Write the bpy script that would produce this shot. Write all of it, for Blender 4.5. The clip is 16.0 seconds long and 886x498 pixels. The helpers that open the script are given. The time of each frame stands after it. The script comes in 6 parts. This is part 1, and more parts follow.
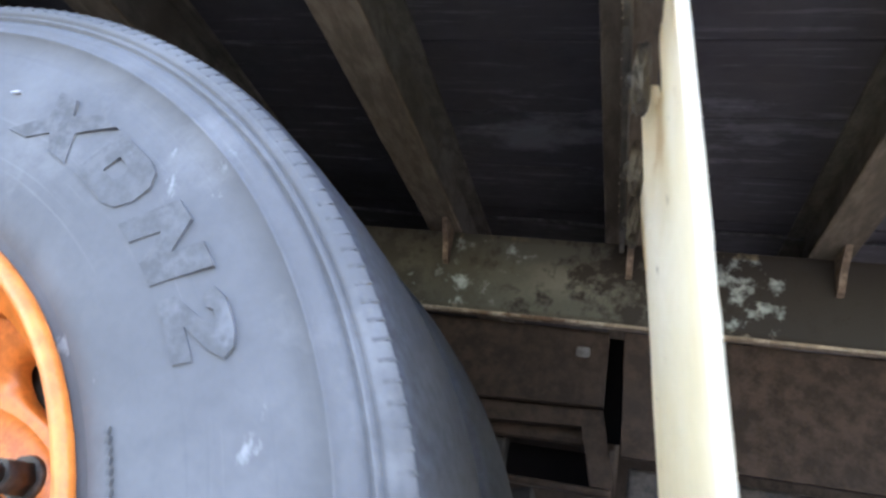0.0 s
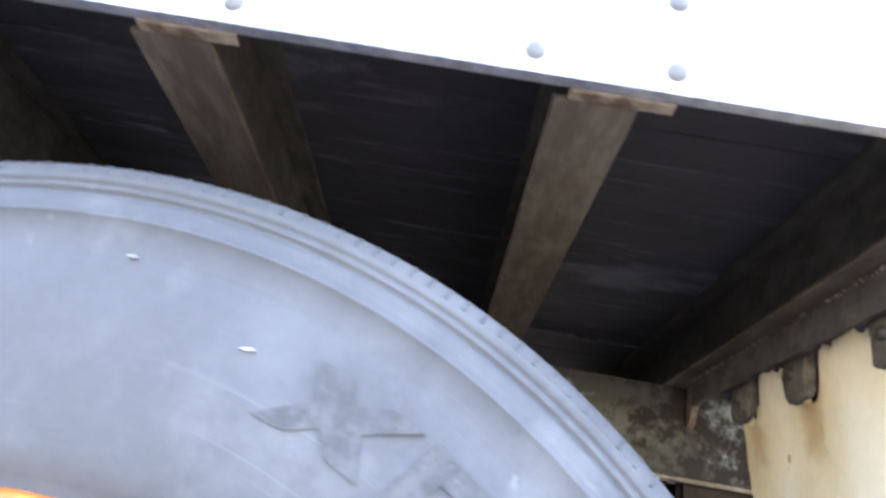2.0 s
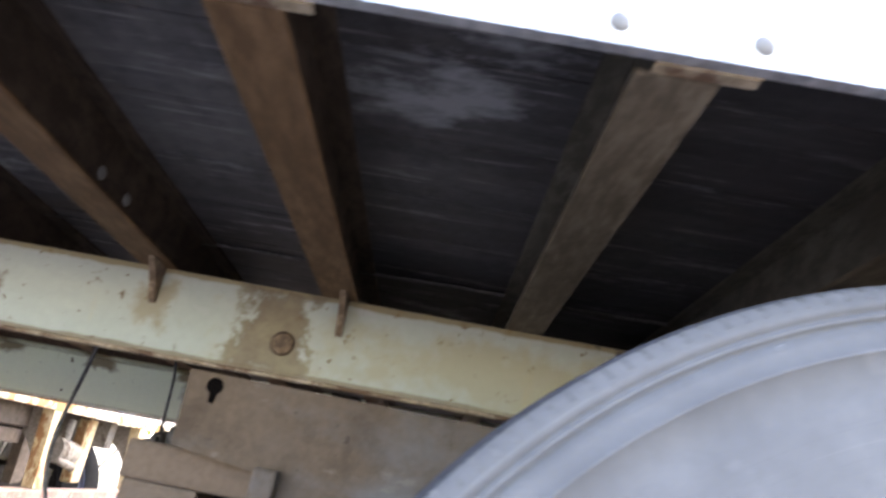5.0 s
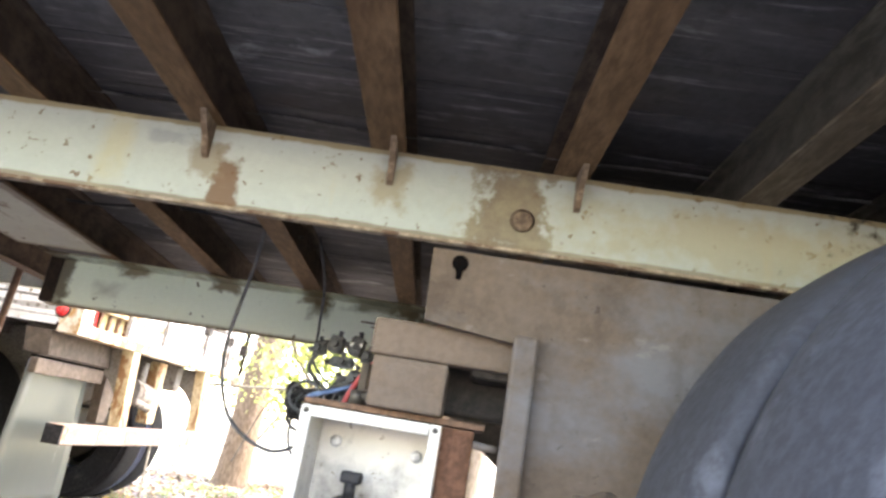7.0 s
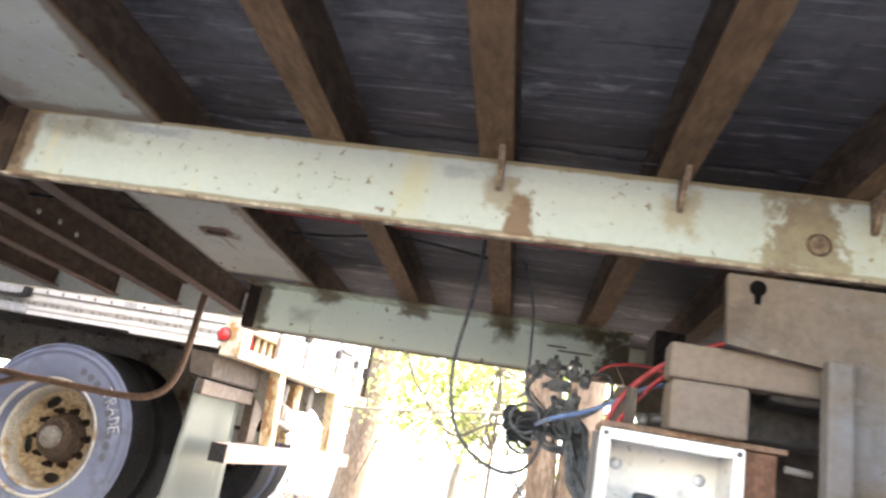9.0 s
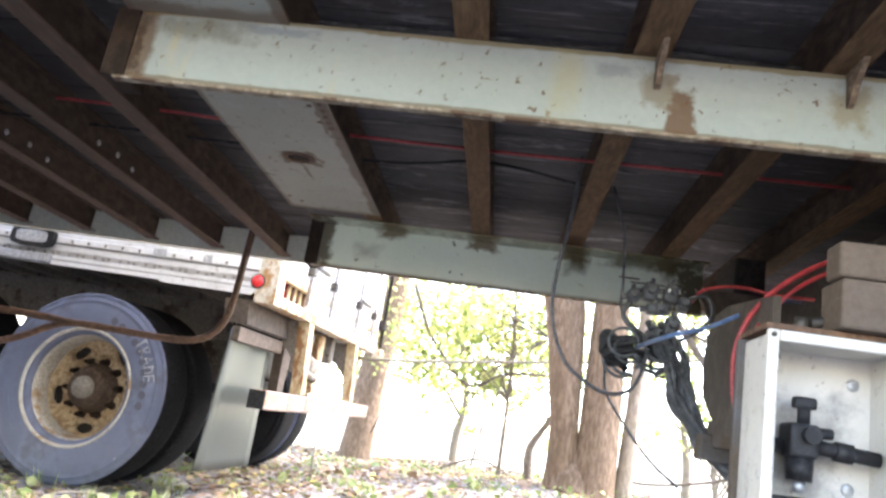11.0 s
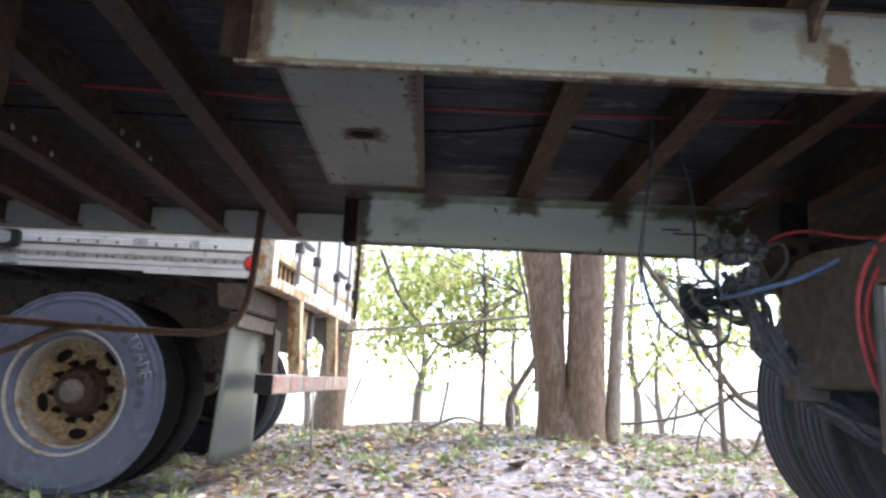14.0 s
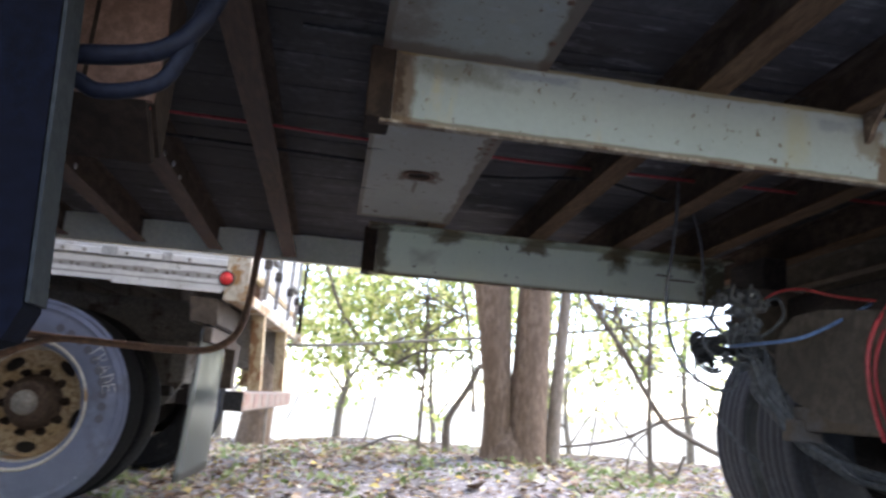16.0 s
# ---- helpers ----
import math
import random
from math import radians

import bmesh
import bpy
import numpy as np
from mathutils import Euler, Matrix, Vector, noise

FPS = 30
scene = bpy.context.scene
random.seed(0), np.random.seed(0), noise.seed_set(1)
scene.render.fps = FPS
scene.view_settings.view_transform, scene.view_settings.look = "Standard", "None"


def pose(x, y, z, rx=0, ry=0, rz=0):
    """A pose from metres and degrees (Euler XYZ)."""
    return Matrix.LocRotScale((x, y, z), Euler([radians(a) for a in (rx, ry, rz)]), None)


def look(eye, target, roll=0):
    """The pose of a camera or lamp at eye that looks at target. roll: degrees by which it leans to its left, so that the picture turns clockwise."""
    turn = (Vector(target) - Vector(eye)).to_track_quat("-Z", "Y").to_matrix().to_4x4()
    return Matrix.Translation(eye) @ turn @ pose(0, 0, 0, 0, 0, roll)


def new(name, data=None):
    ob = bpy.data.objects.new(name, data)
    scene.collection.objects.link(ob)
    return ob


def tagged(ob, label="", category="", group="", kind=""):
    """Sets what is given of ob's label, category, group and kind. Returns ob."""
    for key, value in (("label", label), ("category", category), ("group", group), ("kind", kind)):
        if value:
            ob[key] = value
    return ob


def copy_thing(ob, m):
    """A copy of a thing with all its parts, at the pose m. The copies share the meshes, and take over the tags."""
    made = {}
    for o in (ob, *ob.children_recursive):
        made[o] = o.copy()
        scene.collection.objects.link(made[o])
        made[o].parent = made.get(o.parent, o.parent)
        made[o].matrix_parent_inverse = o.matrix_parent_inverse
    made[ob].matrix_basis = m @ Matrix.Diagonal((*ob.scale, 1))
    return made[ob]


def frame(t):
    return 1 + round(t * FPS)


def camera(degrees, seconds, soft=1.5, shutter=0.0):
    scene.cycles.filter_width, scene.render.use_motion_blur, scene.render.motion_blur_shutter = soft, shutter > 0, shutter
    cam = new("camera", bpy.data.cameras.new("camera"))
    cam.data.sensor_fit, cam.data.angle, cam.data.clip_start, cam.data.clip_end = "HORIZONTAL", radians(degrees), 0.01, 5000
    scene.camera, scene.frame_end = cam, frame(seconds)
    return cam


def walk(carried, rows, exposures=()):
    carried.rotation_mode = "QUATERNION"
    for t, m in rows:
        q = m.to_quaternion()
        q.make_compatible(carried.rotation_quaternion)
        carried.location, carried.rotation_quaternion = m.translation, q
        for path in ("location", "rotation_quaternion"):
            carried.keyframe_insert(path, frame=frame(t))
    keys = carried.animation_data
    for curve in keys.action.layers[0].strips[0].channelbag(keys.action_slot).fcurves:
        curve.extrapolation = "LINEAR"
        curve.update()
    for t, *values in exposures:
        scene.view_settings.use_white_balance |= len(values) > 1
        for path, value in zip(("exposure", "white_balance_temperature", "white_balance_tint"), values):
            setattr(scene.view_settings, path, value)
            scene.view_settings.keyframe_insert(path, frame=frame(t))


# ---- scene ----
cam = camera(64.5, 16.0, soft=2.6, shutter=0.5)
PATH = [
    (0, (0.94, -0.373, 0.694), (0.403, 1.406, 1.432), 11.0),
    (0.5, (0.83, -0.331, 0.763), (0.44, 1.505, 1.454), 9.2),
    (1, (0.774, -0.321, 0.822), (0.492, 1.527, 1.533), 10.9),
    (1.5, (0.664, -0.359, 0.88), (0.513, 1.5, 1.601), 11.7),
    (2, (0.54, -0.396, 0.884), (0.467, 1.448, 1.654), 10.5),
    (2.5, (0.444, -0.417, 0.9), (0.418, 1.408, 1.718), 8.4),
    (3, (0.306, -0.416, 0.898), (0.274, 1.408, 1.718), 6.6),
    (3.5, (0.178, -0.386, 0.924), (0.052, 1.462, 1.677), 7.3),
    (4, (0.092, -0.37, 0.946), (-0.068, 1.472, 1.71), 6.6),
    (4.5, (0.019, -0.392, 0.92), (-0.134, 1.454, 1.675), 9.1),
    (5, (-0.126, -0.388, 0.875), (-0.174, 1.479, 1.589), 10.6),
    (7.5, (-0.542, -0.341, 0.669), (-0.613, 1.579, 1.225), 8.0),
    (8, (-0.627, -0.353, 0.655), (-0.825, 1.57, 1.169), 8.6),
    (8.5, (-0.708, -0.376, 0.647), (-0.918, 1.539, 1.182), 9.1),
    (9, (-0.821, -0.403, 0.636), (-1.089, 1.48, 1.252), 10.0),
    (9.5, (-0.932, -0.374, 0.646), (-1.184, 1.515, 1.252), 8.4),
    (10, (-0.99, -0.347, 0.584), (-1.242, 1.541, 1.196), 8.2),
    (12.5, (-1.285, -0.362, 0.491), (-1.312, 1.605, 0.854), 7.9),
    (13, (-1.346, -0.347, 0.512), (-1.305, 1.607, 0.936), 5.9),
    (13.5, (-1.422, -0.332, 0.52), (-1.375, 1.619, 0.955), 3.3),
    (14, (-1.506, -0.324, 0.517), (-1.482, 1.629, 0.947), 2.4),
    (14.5, (-1.586, -0.312, 0.535), (-1.59, 1.646, 0.944), 2.3),
    (15, (-1.652, -0.333, 0.544), (-1.623, 1.619, 0.976), 1.5),
    (15.5, (-1.763, -0.385, 0.542), (-1.678, 1.562, 0.991), 2.9),
    (16, (-1.878, -0.409, 0.542), (-1.597, 1.512, 1.022), 4.0),
]
EXPOSURES = [(0, 3.65, 6850, 19), (1, 3.8, 7200, 22), (2, 3.97, 7150, 22), (3, 3.85, 7250, 22), (4, 3.8, 7600, 22), (5, 3.8, 7800, 22), (7.5, 4.4, 8200, 19), (10, 4.5, 7700, 20), (12.5, 2.85, 6950, 19), (16, 2.78, 6750, 20)]
walk(cam, [(t, look(eye, target, roll)) for t, eye, target, roll in PATH], EXPOSURES)

# ---- light ----
world = bpy.data.worlds.new("world")
scene.world = world
world.use_nodes = True
wn = world.node_tree
sky = wn.nodes.new("ShaderNodeTexSky")
sky.sky_type = "NISHITA"
sky.sun_disc = False
sky.sun_elevation = radians(51)
sky.sun_rotation = radians(69)
sky.dust_density = 0.6
wn.links.new(sky.outputs[0], wn.nodes["Background"].inputs[0])
wn.nodes["Background"].inputs[1].default_value = 0.15
sun = new("sun", bpy.data.lights.new("sun", "SUN"))
sun.data.energy = 1.3
sun.data.angle = radians(28)
sun.data.color = (1.0, 0.975, 0.94)
sun.matrix_world = look((0, 0, 0), (-0.58, -0.22, -0.78))


# ---- materials ----
def mat(name, a, b, scale=6.0, rough=0.7, metal=0.0, bump=0.25, stain=None, stain_scale=3.0, stain_cut=0.58,
        stretch=(1, 1, 1), translucent=0.0, random=0.0, fine=60.0, stain_soft=0.08, bump_scale=None):
    """A worn surface: two colours mixed by noise, finer grain, patches of stain, bump."""
    m = bpy.data.materials.new(name)
    m.use_nodes = True
    t = m.node_tree
    bs = t.nodes["Principled BSDF"]
    tc = t.nodes.new("ShaderNodeTexCoord")
    mp = t.nodes.new("ShaderNodeMapping")
    mp.inputs["Scale"].default_value = stretch
    t.links.new(tc.outputs["Object"], mp.inputs["Vector"])
    if random:
        shift = t.nodes.new("ShaderNodeObjectInfo")
        many = t.nodes.new("ShaderNodeMath")
        many.operation = "MULTIPLY"
        many.inputs[1].default_value = 37.0
        t.links.new(shift.outputs["Random"], many.inputs[0])
        t.links.new(many.outputs[0], mp.inputs["Location"])

    def noise_node(sc, detail=6.0, rough_=0.6):
        n = t.nodes.new("ShaderNodeTexNoise")
        n.inputs["Scale"].default_value = sc
        n.inputs["Detail"].default_value = detail
        n.inputs["Roughness"].default_value = rough_
        t.links.new(mp.outputs[0], n.inputs["Vector"])
        return n

    def ramp(src, lo, hi):
        r = t.nodes.new("ShaderNodeMapRange")
        r.inputs[1].default_value, r.inputs[2].default_value = lo, hi
        t.links.new(src, r.inputs[0])
        return r.outputs[0]

    def mix(fac, c1, c2):
        x = t.nodes.new("ShaderNodeMix")
        x.data_type = "RGBA"
        for sock, v in ((x.inputs[0], fac), (x.inputs[6], c1), (x.inputs[7], c2)):
            if isinstance(v, (tuple, list)):
                sock.default_value = (*v, 1) if len(v) == 3 else v
            elif isinstance(v, (int, float)):
                sock.default_value = v
            else:
                t.links.new(v, sock)
        return x.outputs[2]

    big = noise_node(scale)
    small = noise_node(fine or 90.0, 4.0, 0.7)
    col = mix(ramp(big.outputs[0], 0.35, 0.65), a, b)
    dark = tuple(0.72 * v for v in a)
    col = mix(ramp(small.outputs[0], 0.62, 0.4), col, dark) if fine else col
    if stain:
        st = noise_node(stain_scale, 8.0, 0.65)
        col = mix(ramp(st.outputs[0], stain_cut, stain_cut + stain_soft), col, stain)
    if random:
        oi = t.nodes.new("ShaderNodeObjectInfo")
        hs = t.nodes.new("ShaderNodeHueSaturation")
        vr = t.nodes.new("ShaderNodeMapRange")
        vr.inputs[3].default_value, vr.inputs[4].default_value = 1 - random, 1 + random
        t.links.new(oi.outputs["Random"], vr.inputs[0])
        t.links.new(vr.outputs[0], hs.inputs["Value"])
        t.links.new(col, hs.inputs["Color"])
        col = hs.outputs[0]
    t.links.new(col, bs.inputs["Base Color"])
    rr = t.nodes.new("ShaderNodeMapRange")
    rr.inputs[3].default_value, rr.inputs[4].default_value = max(0.05, rough - 0.12), min(1.0, rough + 0.12)
    t.links.new(big.outputs[0], rr.inputs[0])
    t.links.new(rr.outputs[0], bs.inputs["Roughness"])
    bs.inputs["Metallic"].default_value = metal
    if bump:
        bn = t.nodes.new("ShaderNodeBump")
        bn.inputs["Strength"].default_value = bump
        bn.inputs["Distance"].default_value = 0.004
        src = noise_node(bump_scale, 5.0, 0.65) if bump_scale else small
        t.links.new(src.outputs[0], bn.inputs["Height"])
        t.links.new(bn.outputs[0], bs.inputs["Normal"])
    if translucent:
        tr = t.nodes.new("ShaderNodeBsdfTranslucent")
        t.links.new(col, tr.inputs["Color"])
        mx = t.nodes.new("ShaderNodeMixShader")
        mx.inputs[0].default_value = translucent
        t.links.new(bs.outputs[0], mx.inputs[1])
        t.links.new(tr.outputs[0], mx.inputs[2])
        t.links.new(mx.outputs[0], t.nodes["Material Output"].inputs[0])
    return m


def worn(name, a, b, layers=(), patches=(), edges=(), rough=0.7, metal=0.0, bump=0.3, fine=70.0, ring=0.0, speckle=0.35):
    """Paint or rubber with layers of dirt by noise, ragged patches at places of their own, and stained edges."""
    m = bpy.data.materials.new(name)
    m.use_nodes = True
    t = m.node_tree
    bs = t.nodes["Principled BSDF"]
    tc = t.nodes.new("ShaderNodeTexCoord")
    xyz = t.nodes.new("ShaderNodeSeparateXYZ")
    t.links.new(tc.outputs["Object"], xyz.inputs[0])

    def put(sock, v):
        if isinstance(v, (tuple, list)):
            sock.default_value = (*v, 1)
        elif isinstance(v, (int, float)):
            sock.default_value = v
        else:
            t.links.new(v, sock)

    def op(kind, p, q=0.0):
        n = t.nodes.new("ShaderNodeMath")
        n.operation = kind
        put(n.inputs[0], p)
        put(n.inputs[1], q)
        return n.outputs[0]

    def grain(sc, stretch=(1, 1, 1), detail=6.0, rough_=0.62, src=None):
        mp = t.nodes.new("ShaderNodeMapping")
        mp.inputs["Scale"].default_value = stretch
        t.links.new(src or tc.outputs["Object"], mp.inputs["Vector"])
        n = t.nodes.new("ShaderNodeTexNoise")
        n.inputs["Scale"].default_value = sc
        n.inputs["Detail"].default_value = detail
        n.inputs["Roughness"].default_value = rough_
        t.links.new(mp.outputs[0], n.inputs["Vector"])
        return n.outputs[0]

    def ramp(src, lo, hi, top=1.0):
        r = t.nodes.new("ShaderNodeMapRange")
        put(r.inputs[1], lo)
        put(r.inputs[2], hi)
        r.inputs[4].default_value = top
        put(r.inputs[0], src)
        return r.outputs[0]

    def mix(fac, c1, c2):
        x = t.nodes.new("ShaderNodeMix")
        x.data_type = "RGBA"
        put(x.inputs[0], fac)
        put(x.inputs[6], c1)
        put(x.inputs[7], c2)
        return x.outputs[2]

    col = mix(ramp(grain(2.5), 0.35, 0.65), a, b)
    speck = grain(fine, (1, 1, 1), 3.0, 0.7)
    col = mix(ramp(speck, 0.62, 0.38, speckle), col, tuple(0.62 * v for v in a))
    rag = grain(9.0, (1, 1, 1), 7.0, 0.68)
    rag2 = grain(38.0, (1, 1, 1), 4.0, 0.65)
    for colour, sc, stretch, cut, soft, amount in layers:
        src = None
        if ring:
            cyl_ = t.nodes.new("ShaderNodeCombineXYZ")
            put(cyl_.inputs[0], op("MULTIPLY", op("SQRT", op("ADD", op("MULTIPLY", xyz.outputs[0], xyz.outputs[0]), op("MULTIPLY", xyz.outputs[2], xyz.outputs[2]))), ring))
            put(cyl_.inputs[1], op("ARCTAN2", xyz.outputs[0], xyz.outputs[2]))
            src = cyl_.outputs[0] if stretch == "ring" else None
        f = grain(sc, (1, 1, 1) if stretch == "ring" else stretch, 7.0, 0.66, src)
        col = mix(ramp(f, cut, cut + soft, amount), col, colour)
    for axis, at, depth, colour, amount in edges:
        d = op("DIVIDE", op("ABSOLUTE", op("SUBTRACT", xyz.outputs["XYZ".index(axis)], at)), depth)
        col = mix(ramp(op("ADD", op("MULTIPLY", op("SUBTRACT", 1.0, d), 0.55), op("MULTIPLY", rag, 0.9)), 0.50, 0.68, amount), col, colour)
    for (ax1, ax2), (c1, c2), (h1, h2), colour, amount, soft in patches:
        d1 = op("DIVIDE", op("ABSOLUTE", op("SUBTRACT", xyz.outputs["XYZ".index(ax1)], c1)), h1)
        d2 = op("DIVIDE", op("ABSOLUTE", op("SUBTRACT", xyz.outputs["XYZ".index(ax2)], c2)), h2)
        d = op("ADD", op("MAXIMUM", d1, d2), op("ADD", op("MULTIPLY", op("SUBTRACT", rag, 0.5), 3.2), op("MULTIPLY", op("SUBTRACT", rag2, 0.5), 1.5)))
        col = mix(ramp(d, 0.95 + soft, 0.90 - soft, amount), col, colour)
    t.links.new(col, bs.inputs["Base Color"])
    put(bs.inputs["Roughness"], op("ADD", rough - 0.15, op("MULTIPLY", rag, 0.3)))
    bs.inputs["Metallic"].default_value = metal
    bn = t.nodes.new("ShaderNodeBump")
    bn.inputs["Strength"].default_value = bump
    bn.inputs["Distance"].default_value = 0.004
    put(bn.inputs["Height"], op("ADD", op("MULTIPLY", rag2, 0.6), op("MULTIPLY", speck, 0.4)))
    t.links.new(bn.outputs[0], bs.inputs["Normal"])
    return m


def leaf_mat(name, stops, translucent=0.4, rough=0.6):
    """Leaves: a colour for each island out of a ramp, light passing through."""
    m = bpy.data.materials.new(name)
    m.use_nodes = True
    t = m.node_tree
    bs = t.nodes["Principled BSDF"]
    g = t.nodes.new("ShaderNodeNewGeometry")
    cr = t.nodes.new("ShaderNodeValToRGB")
    cr.color_ramp.interpolation = "LINEAR"
    while len(cr.color_ramp.elements) < len(stops):
        cr.color_ramp.elements.new(0.5)
    for e, (p, c) in zip(cr.color_ramp.elements, stops):
        e.position = p
        e.color = (*c, 1)
    t.links.new(g.outputs["Random Per Island"], cr.inputs[0])
    t.links.new(cr.outputs[0], bs.inputs["Base Color"])
    bs.inputs["Roughness"].default_value = rough
    tr = t.nodes.new("ShaderNodeBsdfTranslucent")
    t.links.new(cr.outputs[0], tr.inputs["Color"])
    mx = t.nodes.new("ShaderNodeMixShader")
    mx.inputs[0].default_value = translucent
    t.links.new(bs.outputs[0], mx.inputs[1])
    t.links.new(tr.outputs[0], mx.inputs[2])
    t.links.new(mx.outputs[0], t.nodes["Material Output"].inputs[0])
    return m


def see_through(m, amount):
    """Lets part of the light pass through a thin plastic sheet."""
    t = m.node_tree
    bs = t.nodes["Principled BSDF"]
    tr = t.nodes.new("ShaderNodeBsdfTranslucent")
    mx = t.nodes.new("ShaderNodeMixShader")
    mx.inputs[0].default_value = amount
    t.links.new(bs.inputs["Base Color"].links[0].from_socket, tr.inputs["Color"])
    t.links.new(bs.outputs[0], mx.inputs[1])
    t.links.new(tr.outputs[0], mx.inputs[2])
    t.links.new(mx.outputs[0], t.nodes["Material Output"].inputs[0])


M_railinner = worn("pale_inner_rail_paint", (0.80, 0.77, 0.62), (0.84, 0.82, 0.68), [((0.60, 0.66, 0.34), 2.2, (1, 1, 1), 0.56, 0.2, 0.4), ((0.45, 0.40, 0.28), 7, (1, 1, 0.5), 0.62, 0.1, 0.4)], rough=0.6, bump=0.1)
M_ochre = mat("yellow_brown_stain", (0.36, 0.29, 0.14), (0.46, 0.40, 0.24), 14, 0.8, 0, 0.2, (0.20, 0.13, 0.06), 18, 0.58)
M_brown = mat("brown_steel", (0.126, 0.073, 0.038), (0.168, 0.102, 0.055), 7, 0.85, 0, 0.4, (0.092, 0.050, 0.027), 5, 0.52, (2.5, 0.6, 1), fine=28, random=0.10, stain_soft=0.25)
# Beam brown darkened to carry the deeper shade towards the front.
M_brownshade = mat("dark_red_brown_steel", (0.066, 0.036, 0.022), (0.092, 0.053, 0.032), 7, 0.85, 0, 0.4, (0.048, 0.026, 0.017), 5, 0.52, (2.5, 0.6, 1), fine=28, random=0.10, stain_soft=0.25)
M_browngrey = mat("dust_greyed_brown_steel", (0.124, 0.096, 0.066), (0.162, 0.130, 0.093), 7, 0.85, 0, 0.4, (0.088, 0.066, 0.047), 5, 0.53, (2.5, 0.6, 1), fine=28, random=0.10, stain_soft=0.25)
# Lighter grey for the webs towards the rear and for the flap angle.
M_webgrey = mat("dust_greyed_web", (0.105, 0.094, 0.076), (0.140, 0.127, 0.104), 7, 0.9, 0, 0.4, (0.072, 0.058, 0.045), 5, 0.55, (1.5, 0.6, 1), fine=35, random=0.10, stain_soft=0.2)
M_dark = mat("dark_steel", (0.030, 0.026, 0.024), (0.055, 0.045, 0.038), 6, 0.7, 0.2, 0.4, (0.10, 0.07, 0.05), 5, 0.62)
M_rust = mat("rusty_steel", (0.12, 0.065, 0.04), (0.20, 0.11, 0.065), 12, 0.8, 0.1, 0.6, (0.05, 0.03, 0.022), 10, 0.6)
M_plank = worn("floor_board", (0.042, 0.040, 0.043), (0.066, 0.063, 0.067),
               [((0.16, 0.15, 0.15), 3.0, (0.5, 5, 1), 0.50, 0.25, 0.5), ((0.075, 0.058, 0.050), 2.0, (1, 2.5, 1), 0.56, 0.1, 0.35), ((0.22, 0.21, 0.215), 20, (0.25, 4, 1), 0.58, 0.08, 0.6), ((0.38, 0.385, 0.40), 2.7, (0.8, 1.7, 1), 0.595, 0.07, 0.55), ((0.30, 0.30, 0.315), 9, (0.4, 2.5, 1), 0.60, 0.06, 0.4), ((0.03, 0.026, 0.026), 4.2, (0.6, 2.6, 1), 0.56, 0.1, 0.6)],
               # first patch is a pale smear; the three dark ones paint shade under the floor
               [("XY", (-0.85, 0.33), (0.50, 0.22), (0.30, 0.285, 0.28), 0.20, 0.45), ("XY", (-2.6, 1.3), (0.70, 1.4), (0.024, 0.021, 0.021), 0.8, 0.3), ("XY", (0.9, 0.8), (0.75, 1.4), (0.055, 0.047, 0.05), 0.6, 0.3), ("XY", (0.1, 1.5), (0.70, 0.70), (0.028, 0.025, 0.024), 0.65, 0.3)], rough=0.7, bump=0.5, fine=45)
M_bog = worn("dusty_subframe", (0.094, 0.070, 0.052), (0.120, 0.092, 0.070), [((0.122, 0.126, 0.134), 2.3, (0.8, 1, 1.4), 0.50, 0.14, 0.75), ((0.17, 0.155, 0.135), 30, (0.5, 1, 1), 0.62, 0.06, 0.5), ((0.116, 0.094, 0.080), 6, (1, 1, 1), 0.52, 0.2, 0.5), ((0.045, 0.032, 0.023), 4, (1, 1, 0.6), 0.53, 0.14, 0.7), ((0.034, 0.024, 0.017), 45, (1, 1, 1), 0.64, 0.05, 0.6)],
             # dark patch towards the rear: dirt together with the tyre's shade
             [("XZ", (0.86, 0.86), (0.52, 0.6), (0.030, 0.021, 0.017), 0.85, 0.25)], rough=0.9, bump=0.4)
M_barbrown = worn("dust_caked_bar", (0.108, 0.078, 0.058), (0.138, 0.103, 0.078), [((0.115, 0.108, 0.102), 3.0, (0.5, 1, 2.2), 0.54, 0.18, 0.5), ((0.085, 0.060, 0.043), 9, (0.35, 1, 3), 0.57, 0.12, 0.5), ((0.21, 0.175, 0.14), 22, (0.3, 1, 3), 0.61, 0.08, 0.5), ((0.045, 0.032, 0.024), 40, (1, 1, 1), 0.66, 0.04, 0.6)], rough=0.9, bump=0.5)
# Flat black standing in for the shade inside holes, slots and gaps.
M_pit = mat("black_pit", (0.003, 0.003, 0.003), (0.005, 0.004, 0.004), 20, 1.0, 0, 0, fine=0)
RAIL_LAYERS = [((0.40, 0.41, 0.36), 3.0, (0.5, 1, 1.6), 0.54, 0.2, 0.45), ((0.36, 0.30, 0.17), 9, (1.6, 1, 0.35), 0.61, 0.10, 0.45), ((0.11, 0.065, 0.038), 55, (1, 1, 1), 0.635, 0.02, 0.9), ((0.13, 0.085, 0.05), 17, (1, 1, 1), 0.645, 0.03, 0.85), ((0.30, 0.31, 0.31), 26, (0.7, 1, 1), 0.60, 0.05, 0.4)]
